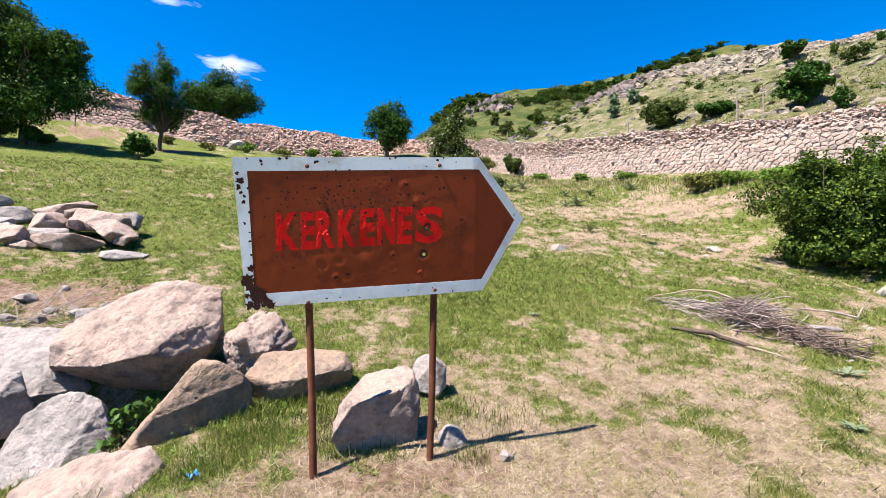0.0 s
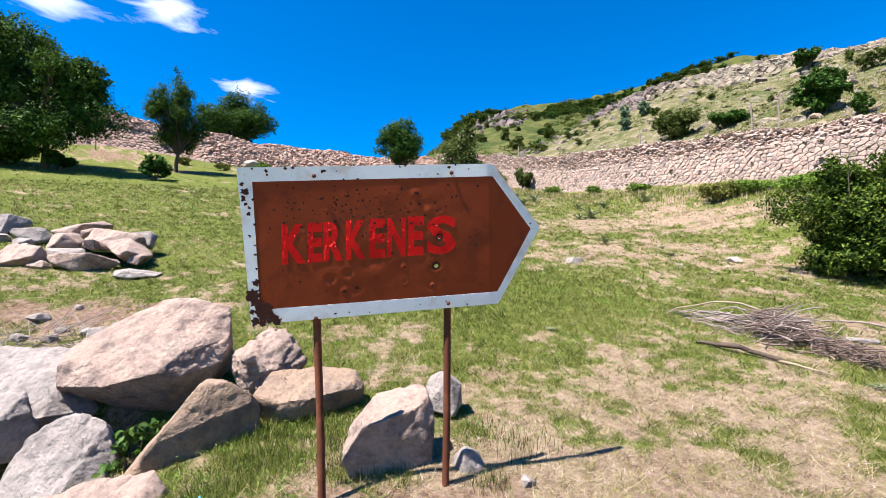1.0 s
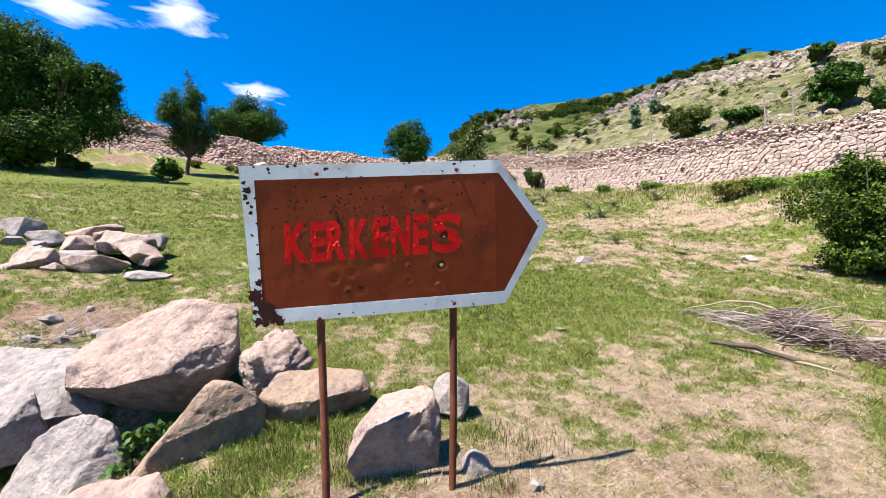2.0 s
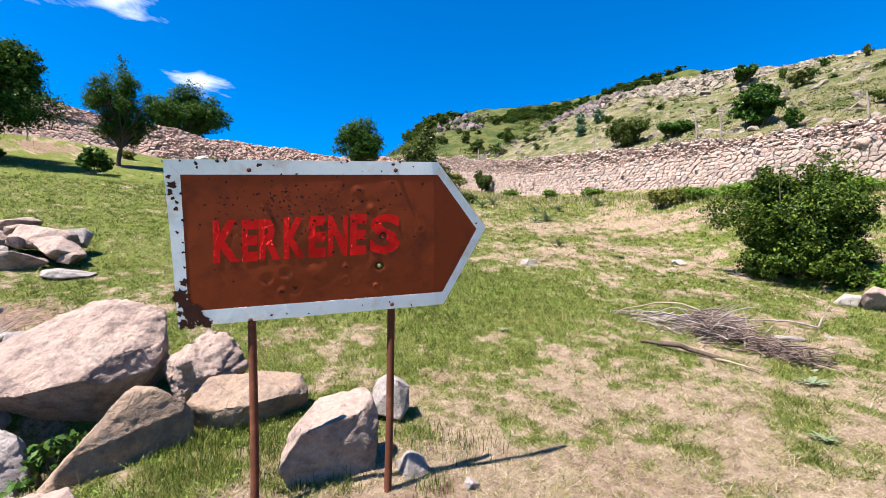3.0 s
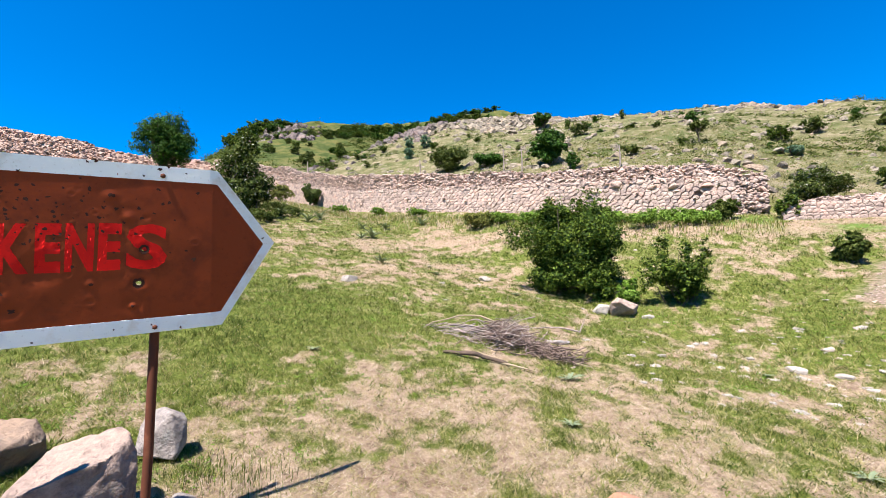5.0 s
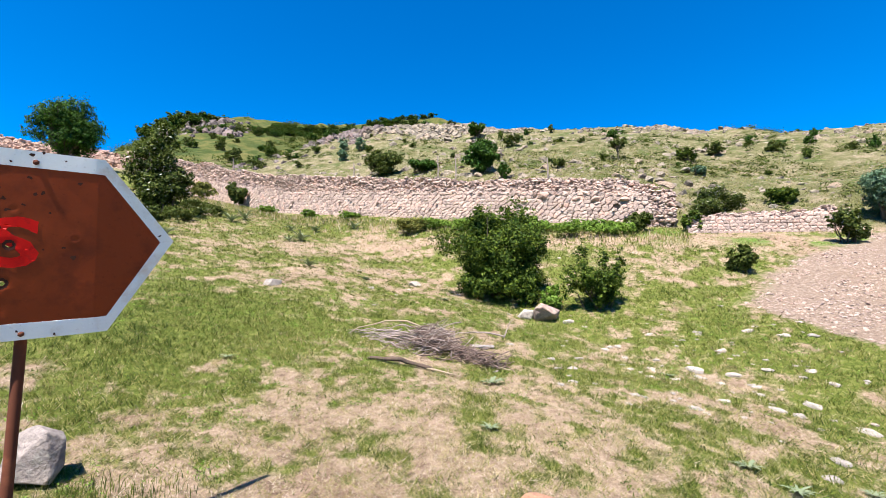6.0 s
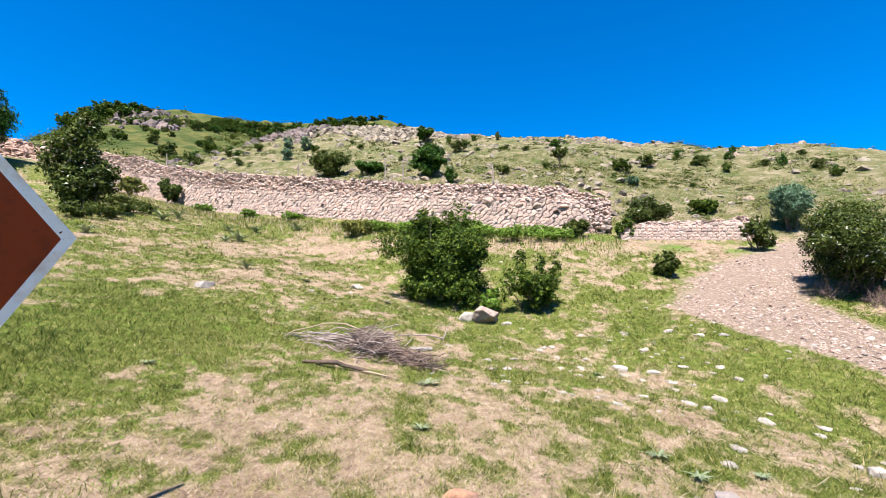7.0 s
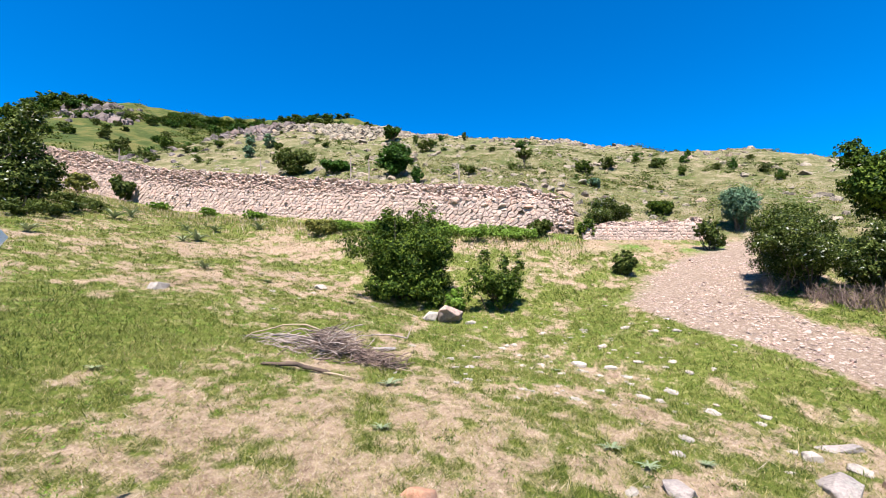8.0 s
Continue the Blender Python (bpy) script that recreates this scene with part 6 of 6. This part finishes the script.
plant("tree", "small round-topped tree on the hillside", "tree", 18.3, 23.2, lobed(R(901), 0.80, 0.75, 0.52, 0.30, 14), 6500, 0.09, LEAF_OAK, 902, 0.06, 0, 0.45)
plant("bush", "large dark thicket of upright shrubs above the wall", "bush", 11.7, 14.45, lobed(R(903), 1.15, 0.8, 0.80, 0.0, 22, 0.2, 0.34), 16000, 0.075, LEAF_OAK, 904, 0.02, 12)
plant("bush", "low dark bush above the wall beside the thicket", "bush", 11.6, 12.9, lobed(R(905), 0.30, 0.3, 0.38, 0.0, 7), 2500, 0.07, LEAF_OAK, 906, 0.02, 6)
plant("bush", "spreading olive-green bush above the wall", "bush", 9.4, 19.0, lobed(R(907), 1.15, 0.9, 0.66, 0.0, 14), 8000, 0.09, LEAF_SCRUB, 908, 0.02, 8)
plant("bush", "low dark green bush above the wall", "bush", 10.6, 17.5, lobed(R(909), 1.1, 0.5, 0.34, 0.0, 12), 5500, 0.08, LEAF_OAK, 910, 0.02, 8)
plant("tree", "thin small tree with sparse crown on the hillside", "tree", 16.4, 11.2, lobed(R(911), 0.50, 0.45, 0.30, 0.42, 10), 1500, 0.07, LEAF_SCRUB, 912, 0.03, 0, 0.55, hollow=0.2)
plant("bush", "green bush before the pale outcrop on the hillside", "bush", 13.9, 12.3, lobed(R(913), 0.45, 0.4, 0.25, 0.0, 8), 2200, 0.07, LEAF_SCRUB, 914, 0.02, 6)
plant("bush", "dead grey thorn bush on the hillside", "bush", 17.5, 8.6, lobed(R(915), 0.45, 0.4, 0.2, 0.0, 8), 1800, 0.06, LEAF_GREY, 916, 0.02, 6)
for k, (x, y, w) in enumerate(((9.2, 24.3, 0.5), (10.3, 27.1, 0.5), (11.2, 26.3, 0.6))):
    plant("bush", "grey-green round shrub among the outcrop rocks", "bush", x, y, lobed(R(920 + k), w, w, 0.42, 0.0, 7), 1500, 0.10, LEAF_GREY, 920 + k, 0.02, 5, group="grey shrubs")


def fence_posts():
    for k, (s, d, h) in enumerate(((14.2, 0.9, 0.9), (18.8, 1.0, 1.0), (19.6, 1.1, 0.9), (23.5, 1.0, 0.8), (5.0, 0.8, 0.9))):
        x, y = uphill(s, d)
        z = land_at(x, y)
        ob = new("fence_stake", tubes("fence_stake", [(np.array([[0, 0, -0.2], [0.02, 0, h * 0.5], [0.0, 0.01, h]]), [0.028, 0.026, 0.022])], DEADWOOD, 7))
        ob.matrix_world = pose(x, y, z)
        tagged(ob, "weathered grey wooden fence stake above the wall", "fence stake", "fence stakes")


fence_posts()
for x, y, h in ((-22.6, 27.2, 1.3), (-24.6, 26.4, 0.9)):
    stake = new("fence_stake", tubes("fence_stake", [(np.array([[0, 0, -0.2], [0.03, 0, h * 0.5], [0.05, 0.01, h]]), [0.035, 0.032, 0.028])], DEADWOOD, 7))
    stake.matrix_world = pose(x, y, land_at(x, y))
    tagged(stake, "grey wooden stake standing below the tall wall", "fence stake", "fence stakes")


def litter():
    """A crumpled scrap of blue plastic in the grass."""
    rng = np.random.RandomState(4)
    mat, nt, b = material("blue plastic")
    nt.links.new(ramp(nt, noise_of(nt, 30, 3), (0.3, (0.02, 0.16, 0.42)), (0.7, (0.08, 0.32, 0.60))), b.inputs["Base Color"])
    b.inputs["Roughness"].default_value = 0.35
    u, v = np.meshgrid(np.linspace(-0.028, 0.028, 9), np.linspace(-0.018, 0.018, 7), indexing="ij")
    w = 0.012 + rng.normal(0, 0.006, u.shape) + 0.010 * np.sin(u * 160)
    i, j = np.meshgrid(np.arange(8), np.arange(6), indexing="ij")
    f = np.stack([i * 7 + j, (i + 1) * 7 + j, (i + 1) * 7 + j + 1, i * 7 + j + 1], -1).reshape(-1, 4)
    ob = new("plastic_scrap", mesh_of("plastic_scrap", np.stack([u, v, w], -1).reshape(-1, 3), f, mat))
    ob.matrix_world = pose(-1.18, 2.12, land_at(-1.18, 2.12) + 0.006, 0, 0, 25)
    tagged(ob, "crumpled scrap of blue plastic in the grass", "litter")


litter()


def cloud(name, az, el, wide, high, seed, cover, peak=0.85):
    """A wisp of thin cloud far off, a sheet turned to the meadow."""
    dist = 900
    mat, nt, b = material("cloud vapour")
    tc = nt.nodes.new("ShaderNodeTexCoord")
    mp = node(nt, "Mapping")
    mp.inputs["Location"].default_value = (seed * 3.1, seed * 1.7, 0)
    mp.inputs["Scale"].default_value = (1.0, 1.7, 1)
    nt.links.new(tc.outputs["Object"], mp.inputs["Vector"])
    n = node(nt, "TexNoise", Scale=1.5, Detail=9.0, Roughness=0.55, Distortion=0.4)
    nt.links.new(mp.outputs[0], n.inputs["Vector"])
    grad = node(nt, "TexGradient")
    grad.gradient_type = "SPHERICAL"
    nt.links.new(tc.outputs["Object"], grad.inputs["Vector"])
    d = maths(nt, "ADD", n.outputs["Fac"], maths(nt, "MULTIPLY", maths(nt, "SUBTRACT", grad.outputs["Fac"], 0.5), 0.75))
    dens = ramp(nt, d, (cover, (0, 0, 0)), (cover + 0.42, (peak, peak, peak)))
    em = node(nt, "Emission", Strength=0.62)
    em.inputs["Color"].default_value = (0.93, 0.96, 1.0, 1)
    tr = node(nt, "BsdfTransparent")
    ms = node(nt, "MixShader")
    nt.links.new(dens, ms.inputs[0])
    nt.links.new(tr.outputs[0], ms.inputs[1])
    nt.links.new(em.outputs[0], ms.inputs[2])
    nt.links.new(ms.outputs[0], nt.nodes["Material Output"].inputs["Surface"])
    a, e = radians(az), radians(el)
    p = Vector((math.sin(a) * math.cos(e), math.cos(a) * math.cos(e), math.sin(e))) * dist
    ob = new(name, mesh_of(name, [(-1, -1, 0), (1, -1, 0), (1, 1, 0), (-1, 1, 0)], [(0, 1, 2, 3)], mat))
    ob.matrix_world = Matrix.Translation(p) @ p.to_track_quat("Z", "Y").to_matrix().to_4x4() @ Matrix.Diagonal((dist * math.tan(radians(wide)), dist * math.tan(radians(high)), 1, 1))
    ob.visible_shadow = False
    return tagged(ob, "thin white wisp of fair-weather cloud", "cloud", kind="structure")


cloud("backdrop_cloud", -33.5, 26.8, 7, 4.0, 1, 0.47, 0.75)
cloud("backdrop_cloud", -25.5, 20.6, 6.5, 2.6, 2, 0.52, 0.7)
cloud("backdrop_cloud", -44, 25.2, 8, 3.6, 4, 0.48, 0.75)
